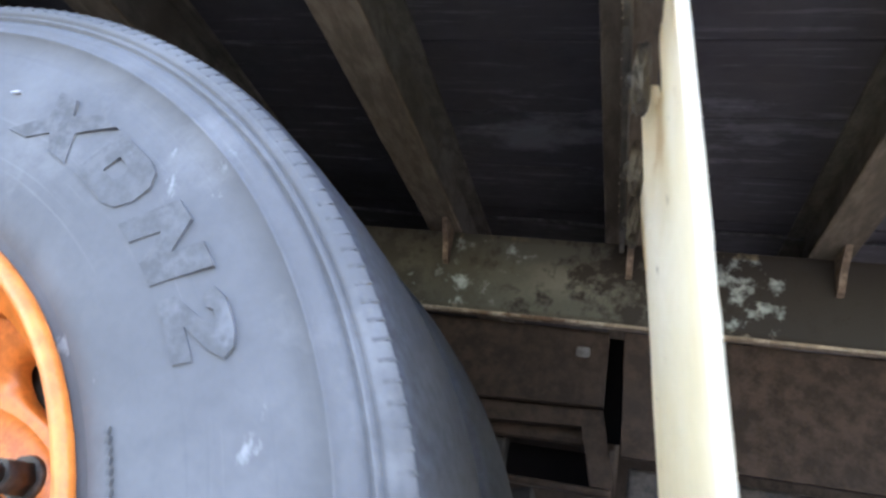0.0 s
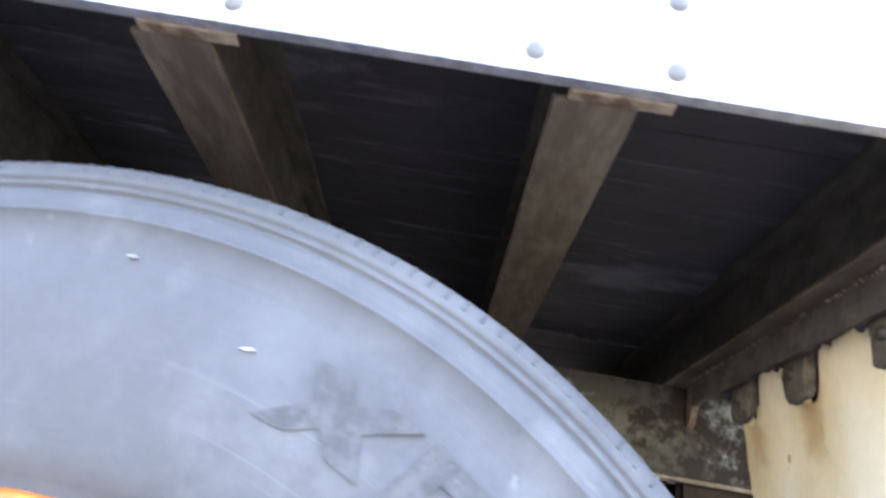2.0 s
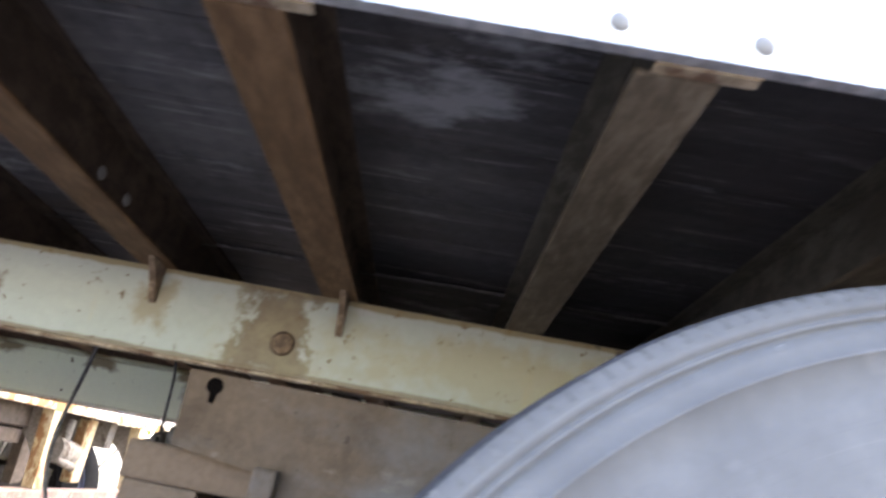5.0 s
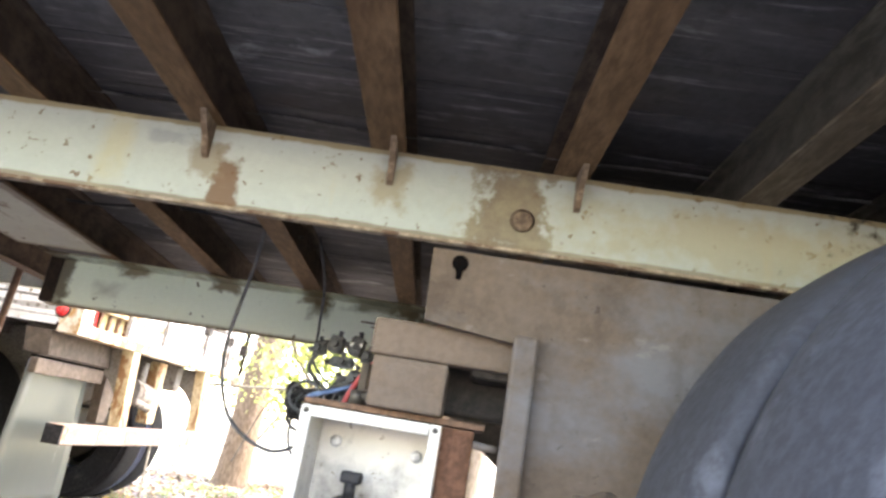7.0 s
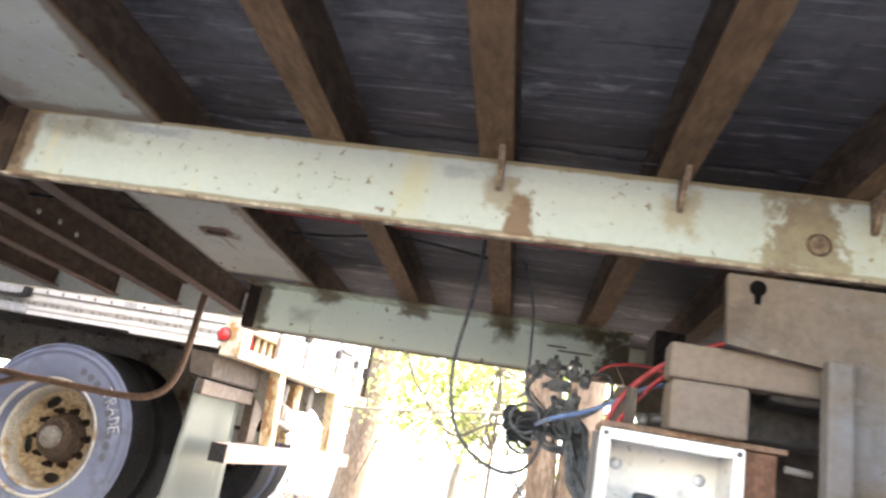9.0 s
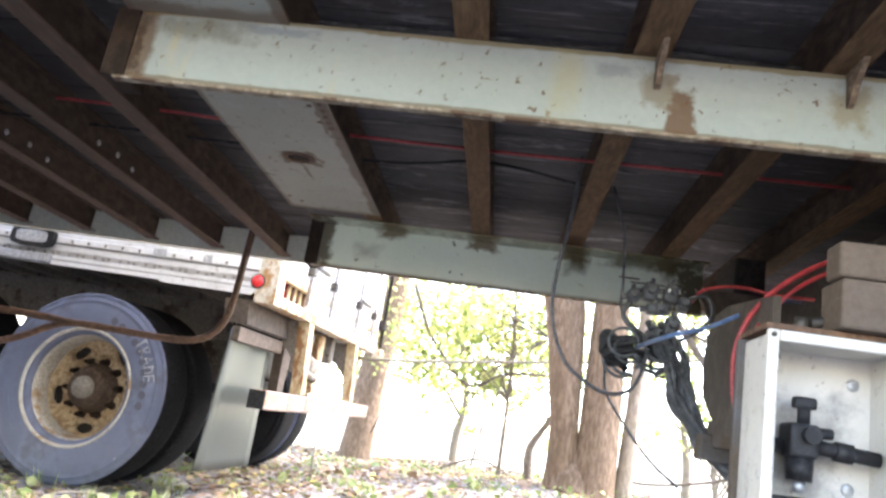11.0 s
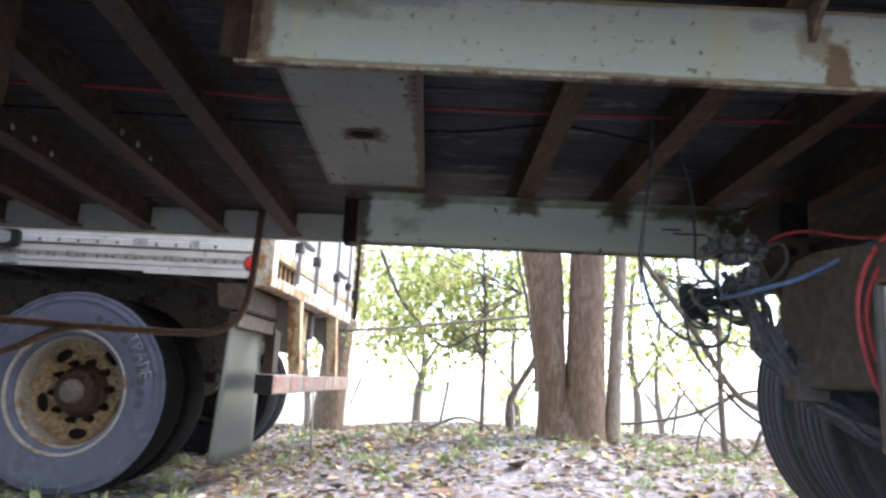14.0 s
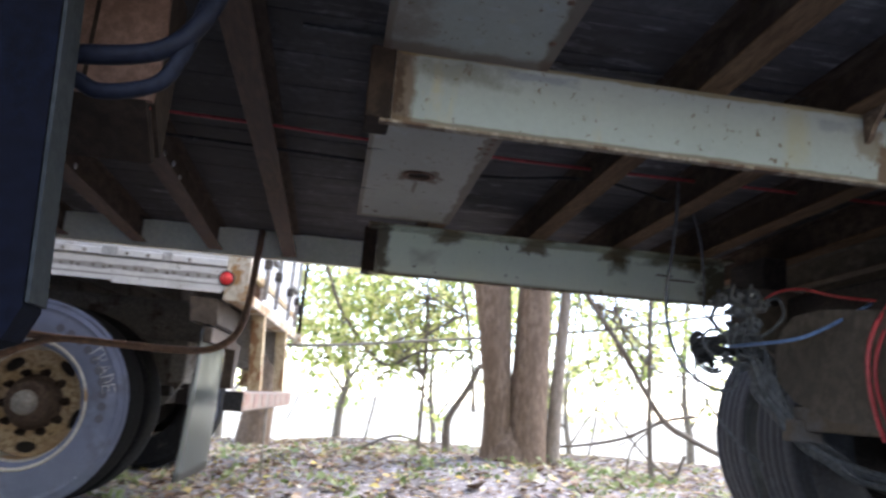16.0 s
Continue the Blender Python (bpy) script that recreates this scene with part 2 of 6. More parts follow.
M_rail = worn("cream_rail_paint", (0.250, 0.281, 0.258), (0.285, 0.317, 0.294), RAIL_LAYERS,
              [("XZ", (-0.388, 1.105), (0.062, 0.075), (0.120, 0.094, 0.062), 0.92, 0.12), ("XZ", (-0.862, 1.086), (0.020, 0.045), (0.110, 0.061, 0.032), 0.9, 0.2), ("XZ", (-0.90, 1.12), (0.03, 0.03), (0.164, 0.130, 0.085), 0.7, 0.2),
               ("XZ", (-0.60, 1.12), (0.03, 0.035), (0.199, 0.166, 0.105), 0.7, 0.25), ("XZ", (-1.05, 1.13), (0.02, 0.06), (0.313, 0.274, 0.141), 0.4, 0.6), ("XZ", (-1.81, 1.11), (0.02, 0.09), (0.050, 0.030, 0.018), 0.9, 0.2), ("XZ", (-1.72, 1.15), (0.10, 0.022), (0.120, 0.115, 0.085), 0.6, 0.4),
               # the broad dark patches from x 0.2 back hold brown dirt and tyre shade
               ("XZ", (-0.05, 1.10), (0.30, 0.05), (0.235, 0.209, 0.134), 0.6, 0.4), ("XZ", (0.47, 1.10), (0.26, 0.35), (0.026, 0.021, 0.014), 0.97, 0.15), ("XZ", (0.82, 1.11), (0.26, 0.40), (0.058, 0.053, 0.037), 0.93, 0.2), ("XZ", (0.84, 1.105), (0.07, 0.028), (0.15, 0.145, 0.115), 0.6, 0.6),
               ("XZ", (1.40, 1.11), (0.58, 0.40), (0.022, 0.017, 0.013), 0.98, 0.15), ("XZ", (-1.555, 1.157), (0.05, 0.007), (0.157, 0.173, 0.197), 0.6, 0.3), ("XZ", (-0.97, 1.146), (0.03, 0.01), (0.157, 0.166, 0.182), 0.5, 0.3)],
              [("X", -1.825, 0.045, (0.106, 0.061, 0.032), 0.8), ("Z", 1.18, 0.013, (0.157, 0.108, 0.042), 0.8), ("Z", 1.042, 0.009, (0.121, 0.079, 0.042), 0.7)], rough=0.55, bump=0.10, speckle=0.12)
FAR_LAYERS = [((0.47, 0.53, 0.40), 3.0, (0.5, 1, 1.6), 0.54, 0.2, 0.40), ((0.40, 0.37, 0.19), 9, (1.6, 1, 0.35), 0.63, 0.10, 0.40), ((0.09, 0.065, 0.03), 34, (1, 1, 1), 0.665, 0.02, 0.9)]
# Near rail's cream again, its colour lightened where too little light reaches.
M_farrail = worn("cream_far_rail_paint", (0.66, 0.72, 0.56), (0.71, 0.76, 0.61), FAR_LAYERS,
                 [("XZ", (k * 0.305 + 0.01, 1.166), (0.046, 0.018), (0.125, 0.078, 0.030), 0.85, 0.35) for k in (-6, -5, -4, -3, -2)]
                 + [("XZ", (k * 0.305 + 0.02, 1.148), (0.026, 0.032), (0.085, 0.062, 0.022), 0.85, 0.6) for k in (-3, -2)]
                 + [("XZ", (-0.70, 1.166), (0.09, 0.018), (0.10, 0.085, 0.035), 0.8, 0.6), ("XZ", (-0.525, 1.10), (0.055, 0.14), (0.075, 0.058, 0.028), 0.95, 0.3), ("XZ", (-1.76, 1.10), (0.035, 0.1), (0.085, 0.06, 0.035), 0.9, 0.3), ("XZ", (-1.60, 1.09), (0.035, 0.02), (0.30, 0.30, 0.22), 0.6, 0.8)],
                 [("Z", 1.18, 0.012, (0.16, 0.13, 0.05), 0.6), ("Z", 1.024, 0.008, (0.2, 0.17, 0.1), 0.5)], rough=0.55, bump=0.10, speckle=0.10)
M_plate = worn("cream_plate_paint", (0.252, 0.248, 0.208), (0.287, 0.283, 0.238), RAIL_LAYERS,
               [("XY", (-1.700, 1.348), (0.055, 0.045), (0.077, 0.041, 0.017), 0.9, 0.15), ("XY", (-1.565, 1.06), (0.018, 0.12), (0.091, 0.062, 0.040), 0.8, 0.1), ("XY", (-1.70, 1.45), (0.006, 0.06), (0.105, 0.069, 0.040), 0.7, 0.1), ("XY", (-1.81, 0.4), (0.04, 0.3), (0.140, 0.090, 0.053), 0.6, 0.3)],
               [("X", -1.845, 0.015, (0.105, 0.069, 0.040), 0.7), ("X", -1.545, 0.03, (0.084, 0.048, 0.026), 0.8), ("Y", 1.785, 0.03, (0.112, 0.083, 0.046), 0.7), ("Y", 0.72, 0.05, (0.112, 0.062, 0.033), 0.7)], rough=0.6, bump=0.1, speckle=0.15)
M_dustcream = mat("dusty_cream_paint", (0.22, 0.165, 0.105), (0.36, 0.31, 0.235), 16, 0.85, 0, 0.6, (0.09, 0.05, 0.028), 14, 0.52, fine=50)
M_white = mat("white_panel", (0.78, 0.79, 0.80), (0.82, 0.82, 0.82), 2, 0.4, 0, 0.05, (0.6, 0.58, 0.52), 6, 0.72, fine=15)
M_alu = mat("dull_aluminium", (0.45, 0.46, 0.47), (0.58, 0.58, 0.59), 8, 0.45, 0.7, 0.2, (0.22, 0.20, 0.18), 9, 0.62)
M_otherwhite = worn("weathered_white_rail", (0.66, 0.67, 0.66), (0.74, 0.745, 0.735), [((0.38, 0.365, 0.33), 4, (0.8, 1, 2), 0.55, 0.15, 0.6), ((0.10, 0.09, 0.08), 30, (1, 1, 1), 0.64, 0.05, 0.7), ((0.33, 0.22, 0.12), 8, (1, 1, 0.5), 0.66, 0.06, 0.6)], (),
                    [("Z", 1.102, 0.018, (0.14, 0.125, 0.11), 0.65), ("Z", 1.154, 0.008, (0.12, 0.11, 0.10), 0.8), ("Z", 1.062, 0.006, (0.12, 0.11, 0.1), 0.7)], rough=0.6, bump=0.2)
M_flap = worn("yellowed_plastic", (0.80, 0.73, 0.53), (0.88, 0.84, 0.74),
              [((0.62, 0.50, 0.28), 4.0, (1, 1, 0.5), 0.55, 0.2, 0.5), ((0.13, 0.085, 0.045), 30, (1, 1.6, 0.8), 0.66, 0.02, 0.9), ((0.55, 0.46, 0.28), 14, (1, 1.2, 0.3), 0.64, 0.08, 0.3)],
              [("YZ", (y, 1.075), (0.020, 0.030), (0.42, 0.22, 0.07), 0.5, 0.5) for y in (0.05, 0.205, 0.375, 0.52)] + [("YZ", (y, 1.06), (0.045, 0.060), (0.62, 0.50, 0.26), 0.35, 0.7) for y in (0.05, 0.205, 0.375, 0.52)],
              rough=0.5, bump=0.12, speckle=0.1)
see_through(M_flap, 0.55)
M_clamp = mat("grimy_clamp_steel", (0.098, 0.082, 0.060), (0.150, 0.127, 0.095), 18, 0.9, 0, 0.8, (0.12, 0.07, 0.03), 20, 0.64)
M_rubber = worn("dusty_tyre_rubber", (0.080, 0.082, 0.086), (0.104, 0.1065, 0.111),
                [((0.165, 0.169, 0.176), 2.6, (1, 1, 1), 0.50, 0.22, 0.7), ((0.056, 0.058, 0.062), 3.2, (1, 1, 1), 0.51, 0.18, 0.8), ((0.21, 0.213, 0.218), 1.0, "ring", 0.60, 0.10, 0.25), ((0.07, 0.072, 0.077), 1.3, "ring", 0.58, 0.10, 0.35),
                 ((0.28, 0.283, 0.287), 20, (1, 1, 0.5), 0.645, 0.05, 0.6), ((0.17, 0.172, 0.177), 7, (1, 1, 1), 0.56, 0.12, 0.5)], rough=0.85, bump=0.06, fine=90, ring=150.0, speckle=0.15)
M_seam = mat("dusty_seam", (0.10, 0.098, 0.095), (0.16, 0.155, 0.15), 20, 0.9, 0, 0.3, (0.05, 0.045, 0.042), 9, 0.50)
M_rivet = mat("dull_grey_rivet", (0.105, 0.105, 0.104), (0.185, 0.184, 0.180), 40, 0.6, 0, 0.1, fine=0)
M_scuff = mat("pale_scuffed_rubber", (0.30, 0.305, 0.31), (0.38, 0.385, 0.39), 30, 0.8, 0, 0.1, fine=0)
# Blue skylight on the parked tyres is mixed into the rubber colour.
M_skyrubber = worn("bluish_tyre_rubber", (0.106, 0.126, 0.188), (0.140, 0.163, 0.238),
                [((0.215, 0.25, 0.345), 4.0, (1, 1, 1), 0.52, 0.2, 0.6), ((0.085, 0.092, 0.118), 4.5, (1, 1, 1), 0.53, 0.12, 0.7), ((0.29, 0.32, 0.40), 1.2, "ring", 0.60, 0.10, 0.35), ((0.10, 0.11, 0.142), 1.6, "ring", 0.58, 0.08, 0.5),
                 ((0.50, 0.53, 0.62), 26, (1, 1, 0.5), 0.70, 0.03, 0.6)], rough=0.85, bump=0.12, fine=90, ring=150.0, speckle=0.12)
M_chassis = mat("grimy_chassis_steel", (0.21, 0.195, 0.17), (0.29, 0.27, 0.24), 5, 0.85, 0, 0.4, (0.08, 0.058, 0.045), 6, 0.55)
M_treadgrey = mat("greyed_tread_rubber", (0.026, 0.028, 0.036), (0.038, 0.042, 0.052), 4, 0.85, 0, 0.15, (0.067, 0.072, 0.086), 5, 0.60, fine=70)
M_bluemark = mat("raised_blue_grey_marking", (0.075, 0.083, 0.108), (0.095, 0.104, 0.132), 12, 0.8, 0, 0.1, fine=0)
M_letter = mat("raised_lettering", (0.080, 0.082, 0.085), (0.102, 0.104, 0.107), 14, 0.8, 0, 0.25, (0.112, 0.116, 0.124), 22, 0.58, fine=60)
M_tread = mat("tread_rubber", (0.012, 0.012, 0.014), (0.024, 0.024, 0.026), 7, 0.85, 0, 0.3, (0.045, 0.042, 0.04), 8, 0.62, fine=70)
M_orange = mat("orange_wheel_paint", (0.680, 0.184, 0.028), (0.731, 0.232, 0.048), 9, 0.4, 0, 0.1, (0.255, 0.112, 0.040), 14, 0.70)
M_rim = mat("rusted_cream_wheel", (0.33, 0.22, 0.115), (0.52, 0.43, 0.30), 6, 0.65, 0, 0.5, (0.11, 0.052, 0.028), 5, 0.55, fine=50, stain_soft=0.12)
M_rimedge = mat("pale_wheel_edge", (0.50, 0.47, 0.40), (0.60, 0.58, 0.53), 6, 0.5, 0.2, 0.3, (0.30, 0.185, 0.085), 5, 0.56, stain_soft=0.08)
M_nut = mat("greasy_steel", (0.05, 0.045, 0.04), (0.10, 0.085, 0.07), 30, 0.5, 0.5, 0.4)
M_greyflap = mat("grey_rubber_flap", (0.047, 0.056, 0.052), (0.064, 0.073, 0.068), 1.5, 0.34, 0, 0.05, (0.27, 0.27, 0.26), 3, 0.66, (1, 2, 0.5), translucent=0.15, fine=0)
M_box = worn("white_enclosure", (0.54, 0.51, 0.455), (0.60, 0.57, 0.515), [((0.40, 0.375, 0.33), 5, (1, 1, 1), 0.50, 0.2, 0.6), ((0.13, 0.12, 0.11), 11, (1, 1, 0.8), 0.57, 0.14, 0.7), ((0.14, 0.09, 0.05), 60, (1, 1, 1), 0.63, 0.03, 0.8)],
             [("XZ", (-0.585, 0.585), (0.06, 0.075), (0.10, 0.095, 0.09), 0.7, 0.5)], rough=0.55, bump=0.1, speckle=0.1)
M_black = mat("black_plastic", (0.018, 0.018, 0.02), (0.04, 0.04, 0.042), 20, 0.5, 0, 0.2, (0.12, 0.11, 0.10), 15, 0.62)
M_cable = mat("grey_black_cable", (0.075, 0.078, 0.083), (0.13, 0.135, 0.14), 14, 0.6, 0, 0.1)
M_hosered = mat("red_air_hose", (0.36, 0.030, 0.035), (0.46, 0.06, 0.06), 14, 0.5, 0, 0.05)
M_hoseblue = mat("blue_air_hose", (0.09, 0.16, 0.31), (0.14, 0.22, 0.38), 14, 0.45, 0, 0.05)
M_navy = mat("navy_steel", (0.002, 0.002, 0.005), (0.003, 0.004, 0.009), 8, 0.95, 0.0, 0.15, (0.006, 0.007, 0.013), 6, 0.64)
# Darker copy of the flange brown: shade between the beams, set in colour.
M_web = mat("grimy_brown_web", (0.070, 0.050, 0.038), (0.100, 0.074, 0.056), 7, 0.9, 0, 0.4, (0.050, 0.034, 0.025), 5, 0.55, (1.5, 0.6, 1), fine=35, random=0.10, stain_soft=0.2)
M_hosenavy = mat("dusty_blue_hose", (0.006, 0.007, 0.014), (0.011, 0.013, 0.022), 14, 0.6, 0, 0.1, (0.03, 0.033, 0.046), 9, 0.68)
M_greyedge = mat("grey_green_edge", (0.020, 0.022, 0.022), (0.032, 0.034, 0.033), 5, 0.8, 0, 0.2, (0.022, 0.023, 0.024), 4, 0.55)
M_litrust = mat("pale_rust_steel", (0.17, 0.098, 0.073), (0.215, 0.130, 0.098), 6, 0.85, 0, 0.4, (0.14, 0.07, 0.045), 7, 0.60, fine=45)
M_hub = mat("rusty_hub_steel", (0.075, 0.050, 0.036), (0.125, 0.090, 0.068), 14, 0.7, 0.2, 0.5, (0.05, 0.030, 0.022), 12, 0.55)
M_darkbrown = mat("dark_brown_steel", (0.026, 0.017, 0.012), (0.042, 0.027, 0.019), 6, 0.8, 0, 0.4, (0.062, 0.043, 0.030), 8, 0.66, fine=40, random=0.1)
# Near yard lies out of view; its tone is chosen for the bounce light.
M_yard = mat("pale_gravel_yard", (0.155, 0.152, 0.147), (0.205, 0.20, 0.193), 3, 0.9, 0, 0.6, (0.13, 0.12, 0.108), 8, 0.60, fine=140)
M_redbrown = mat("red_oxide_bracket", (0.101, 0.048, 0.029), (0.150, 0.073, 0.046), 9, 0.8, 0, 0.5, (0.045, 0.024, 0.016), 7, 0.55)
M_lens = mat("red_lens", (0.75, 0.03, 0.035), (0.80, 0.05, 0.05), 20, 0.25, 0, 0)
M_tapered = mat("red_tape", (0.245, 0.125, 0.10), (0.28, 0.16, 0.13), 12, 0.6, 0, 0.1, (0.27, 0.21, 0.175), 14, 0.52)
M_tapewhite = mat("white_tape", (0.225, 0.175, 0.145), (0.275, 0.225, 0.19), 12, 0.6, 0, 0.1, (0.24, 0.12, 0.07), 14, 0.54)
M_rustwhite = mat("rust_streaked_white", (0.58, 0.52, 0.40), (0.66, 0.62, 0.54), 7, 0.6, 0, 0.3, (0.32, 0.17, 0.06), 9, 0.50, (1, 1, 0.6), stain_soft=0.06)
M_ochrerust = mat("ochre_rusted_paint", (0.52, 0.40, 0.22), (0.62, 0.52, 0.36), 9, 0.7, 0, 0.5, (0.24, 0.12, 0.05), 11, 0.53, (1, 1, 0.5), stain_soft=0.06)
M_bark = mat("smooth_grey_brown_bark", (0.175, 0.125, 0.088), (0.25, 0.187, 0.138), 4, 0.9, 0, 0.8, (0.105, 0.074, 0.052), 5, 0.55, (1.6, 1.6, 0.5), fine=26, stain_soft=0.15)
M_barkpale = mat("pale_grey_bark", (0.26, 0.215, 0.165), (0.34, 0.285, 0.225), 5, 0.9, 0, 0.6, (0.17, 0.135, 0.10), 6, 0.58, (1.6, 1.6, 0.5), fine=26)
M_twig = mat("dark_twig_bark", (0.13, 0.105, 0.08), (0.21, 0.175, 0.135), 9, 0.9, 0, 0.5)
M_twigpale = mat("pale_dry_stem", (0.26, 0.24, 0.19), (0.34, 0.32, 0.27), 9, 0.9, 0, 0.5)
M_soil = mat("trodden_soil_and_gravel", (0.195, 0.185, 0.187), (0.325, 0.315, 0.325), 2.5, 0.95, 0, 1.0, (0.43, 0.42, 0.43), 22, 0.54, fine=130, bump_scale=45)
M_field = mat("pale_dry_field", (0.42, 0.40, 0.30), (0.52, 0.50, 0.38), 0.2, 0.95, 0, 0.4, (0.30, 0.36, 0.16), 0.4, 0.62, fine=2)
M_chalk = mat("chalk", (0.66, 0.68, 0.70), (0.74, 0.75, 0.77), 30, 0.9, 0, 0)
M_litter = leaf_mat("fallen_leaves", [(0.0, (0.055, 0.038, 0.028)), (0.28, (0.14, 0.09, 0.055)), (0.46, (0.25, 0.17, 0.105)), (0.56, (0.23, 0.125, 0.075)), (0.66, (0.30, 0.25, 0.21)),
                                     (0.78, (0.40, 0.34, 0.26)), (0.87, (0.52, 0.40, 0.10)), (0.94, (0.17, 0.22, 0.07)), (1.0, (0.62, 0.58, 0.48))], 0.15, 0.7)
M_leaf = leaf_mat("green_yellow_leaves", [(0.0, (0.11, 0.15, 0.04)), (0.3, (0.28, 0.35, 0.09)), (0.65, (0.50, 0.52, 0.19)), (1.0, (0.68, 0.62, 0.28))], 0.6, 0.5)
M_weed = leaf_mat("ground_weeds", [(0.0, (0.10, 0.15, 0.05)), (0.6, (0.18, 0.24, 0.09)), (1.0, (0.34, 0.36, 0.17))], 0.35, 0.5)

for matte, level in ((M_tread, 0.08), (M_navy, 0.1), (M_plank, 0.2), (M_brown, 0.15), (M_darkbrown, 0.15), (M_bog, 0.15), (M_bark, 0.1), (M_dark, 0.2), (M_soil, 0.15), (M_black, 0.2), (M_cable, 0.25), (M_redbrown, 0.15), (M_hosenavy, 0.15), (M_web, 0.12), (M_litrust, 0.15), (M_hub, 0.3), (M_barbrown, 0.15), (M_pit, 0.0), (M_browngrey, 0.12), (M_webgrey, 0.12), (M_rail, 0.12), (M_farrail, 0.15), (M_greyedge, 0.2), (M_chassis, 0.25)):
    matte.node_tree.nodes["Principled BSDF"].inputs["Specular IOR Level"].default_value = level


# ---- builders ----
def part(name, bm, material, parent=None, label="", smooth=False):
    me = bpy.data.meshes.new(name)
    bmesh.ops.recalc_face_normals(bm, faces=bm.faces[:])
    if smooth:
        for f in bm.faces:
            f.smooth = True
    bm.to_mesh(me)
    bm.free()
    for m in (material if isinstance(material, (list, tuple)) else [material]):
        me.materials.append(m)
    ob = new(name, me)
    if parent:
        ob.parent = parent
    return tagged(ob, label) if label else ob


def again(ob, x=0, y=0, z=0, m=None):
    """A further piece like ob on the same mesh."""
    o = new(ob.name.split(".")[0], ob.data)
    o.parent = ob.parent
    o.matrix_basis = m if m else Matrix.Translation((x, y, z)) @ ob.matrix_basis
    if "label" in ob:
        o["label"] = ob["label"]
    return o


def thing(name, label, category, at=(0, 0, 0), group=""):
    e = new(name)
    e.empty_display_size = 0.2
    e.location = (0, 0, 0)
    return tagged(e, label, category, group)


def box(bm, x0, x1, y0, y1, z0, z1, bevel=0.0, mi=0):
    r = bmesh.ops.create_cube(bm, size=1.0)
    for v in r["verts"]:
        v.co = Vector(((x0 + x1) / 2 + v.co.x * (x1 - x0), (y0 + y1) / 2 + v.co.y * (y1 - y0), (z0 + z1) / 2 + v.co.z * (z1 - z0)))
    fs = {f for v in r["verts"] for f in v.link_faces}
    for f in fs:
        f.material_index = mi
    if bevel:
        bmesh.ops.bevel(bm, geom=list({e for f in fs for e in f.edges}), offset=bevel, segments=2, affect="EDGES", profile=0.5)
    return bm


def boxed(x0, x1, y0, y1, z0, z1, bevel=0.0):
    return box(bmesh.new(), x0, x1, y0, y1, z0, z1, bevel)


def prism(bm, pts, axis, a, b):
    """Extrudes an outline in the plane across axis from a to b."""
    def at(p, s):
        return {"x": (s, p[0], p[1]), "y": (p[0], s, p[1]), "z": (p[0], p[1], s)}[axis]
    lo = [bm.verts.new(at(p, a)) for p in pts]
    hi = [bm.verts.new(at(p, b)) for p in pts]
    bm.faces.new(lo)
    bm.faces.new(hi[::-1])
    for i in range(len(pts)):
        j = (i + 1) % len(pts)
        bm.faces.new((lo[i], hi[i], hi[j], lo[j]))
    return bm


def cyl(bm, p0, p1, r0, r1=None, seg=16, caps=True):
    p0, p1 = Vector(p0), Vector(p1)
    q = (p1 - p0).to_track_quat("Z", "Y")
    r1 = r0 if r1 is None else r1
    lo = [bm.verts.new(p0 + q @ Vector((r0 * math.cos(a), r0 * math.sin(a), 0))) for a in (2 * math.pi * i / seg for i in range(seg))]
    hi = [bm.verts.new(p1 + q @ Vector((r1 * math.cos(a), r1 * math.sin(a), 0))) for a in (2 * math.pi * i / seg for i in range(seg))]
    for i in range(seg):
        j = (i + 1) % seg
        bm.faces.new((lo[i], lo[j], hi[j], hi[i])).smooth = True
    if caps:
        bm.faces.new(lo[::-1])
        bm.faces.new(hi)
    return bm


def smooth_path(pts, n=6):
    pts = [Vector(p) for p in pts]
    if len(pts) < 3:
        return pts
    ext = [2 * pts[0] - pts[1], *pts, 2 * pts[-1] - pts[-2]]
    out = []
    for i in range(1, len(ext) - 2):
        a, b, c, d = ext[i - 1:i + 3]
        for k in range(n):
            s = k / n
            out.append(0.5 * (2 * b + (c - a) * s + (2 * a - 5 * b + 4 * c - d) * s * s + (3 * b - a - 3 * c + d) * s ** 3))
    return out + [pts[-1]]


def tube(bm, pts, r, seg=8, n=6, r_end=None, wob=0.0):
    """A round rod, hose or stem along a smooth path."""
    path = smooth_path(pts, n)
    rings = []
    up = Vector((0.31, 0.2, 0.93)).normalized()
    for i, p in enumerate(path):
        d = (path[min(i + 1, len(path) - 1)] - path[max(i - 1, 0)]).normalized()
        s = d.cross(up)
        s = s.normalized() if s.length > 1e-4 else Vector((1, 0, 0))
        u = s.cross(d)
        f = i / max(1, len(path) - 1)
        rad = r + ((r_end if r_end is not None else r) - r) * f
        rad *= 1 + wob * noise.noise(p * 9.0)
        rings.append([bm.verts.new(p + rad * (math.cos(a) * s + math.sin(a) * u)) for a in (2 * math.pi * k / seg for k in range(seg))])
    for q0, q1 in zip(rings, rings[1:]):
        for k in range(seg):
            bm.faces.new((q0[k], q0[(k + 1) % seg], q1[(k + 1) % seg], q1[k])).smooth = True
    bm.faces.new(rings[0][::-1])
    bm.faces.new(rings[-1])
    return bm


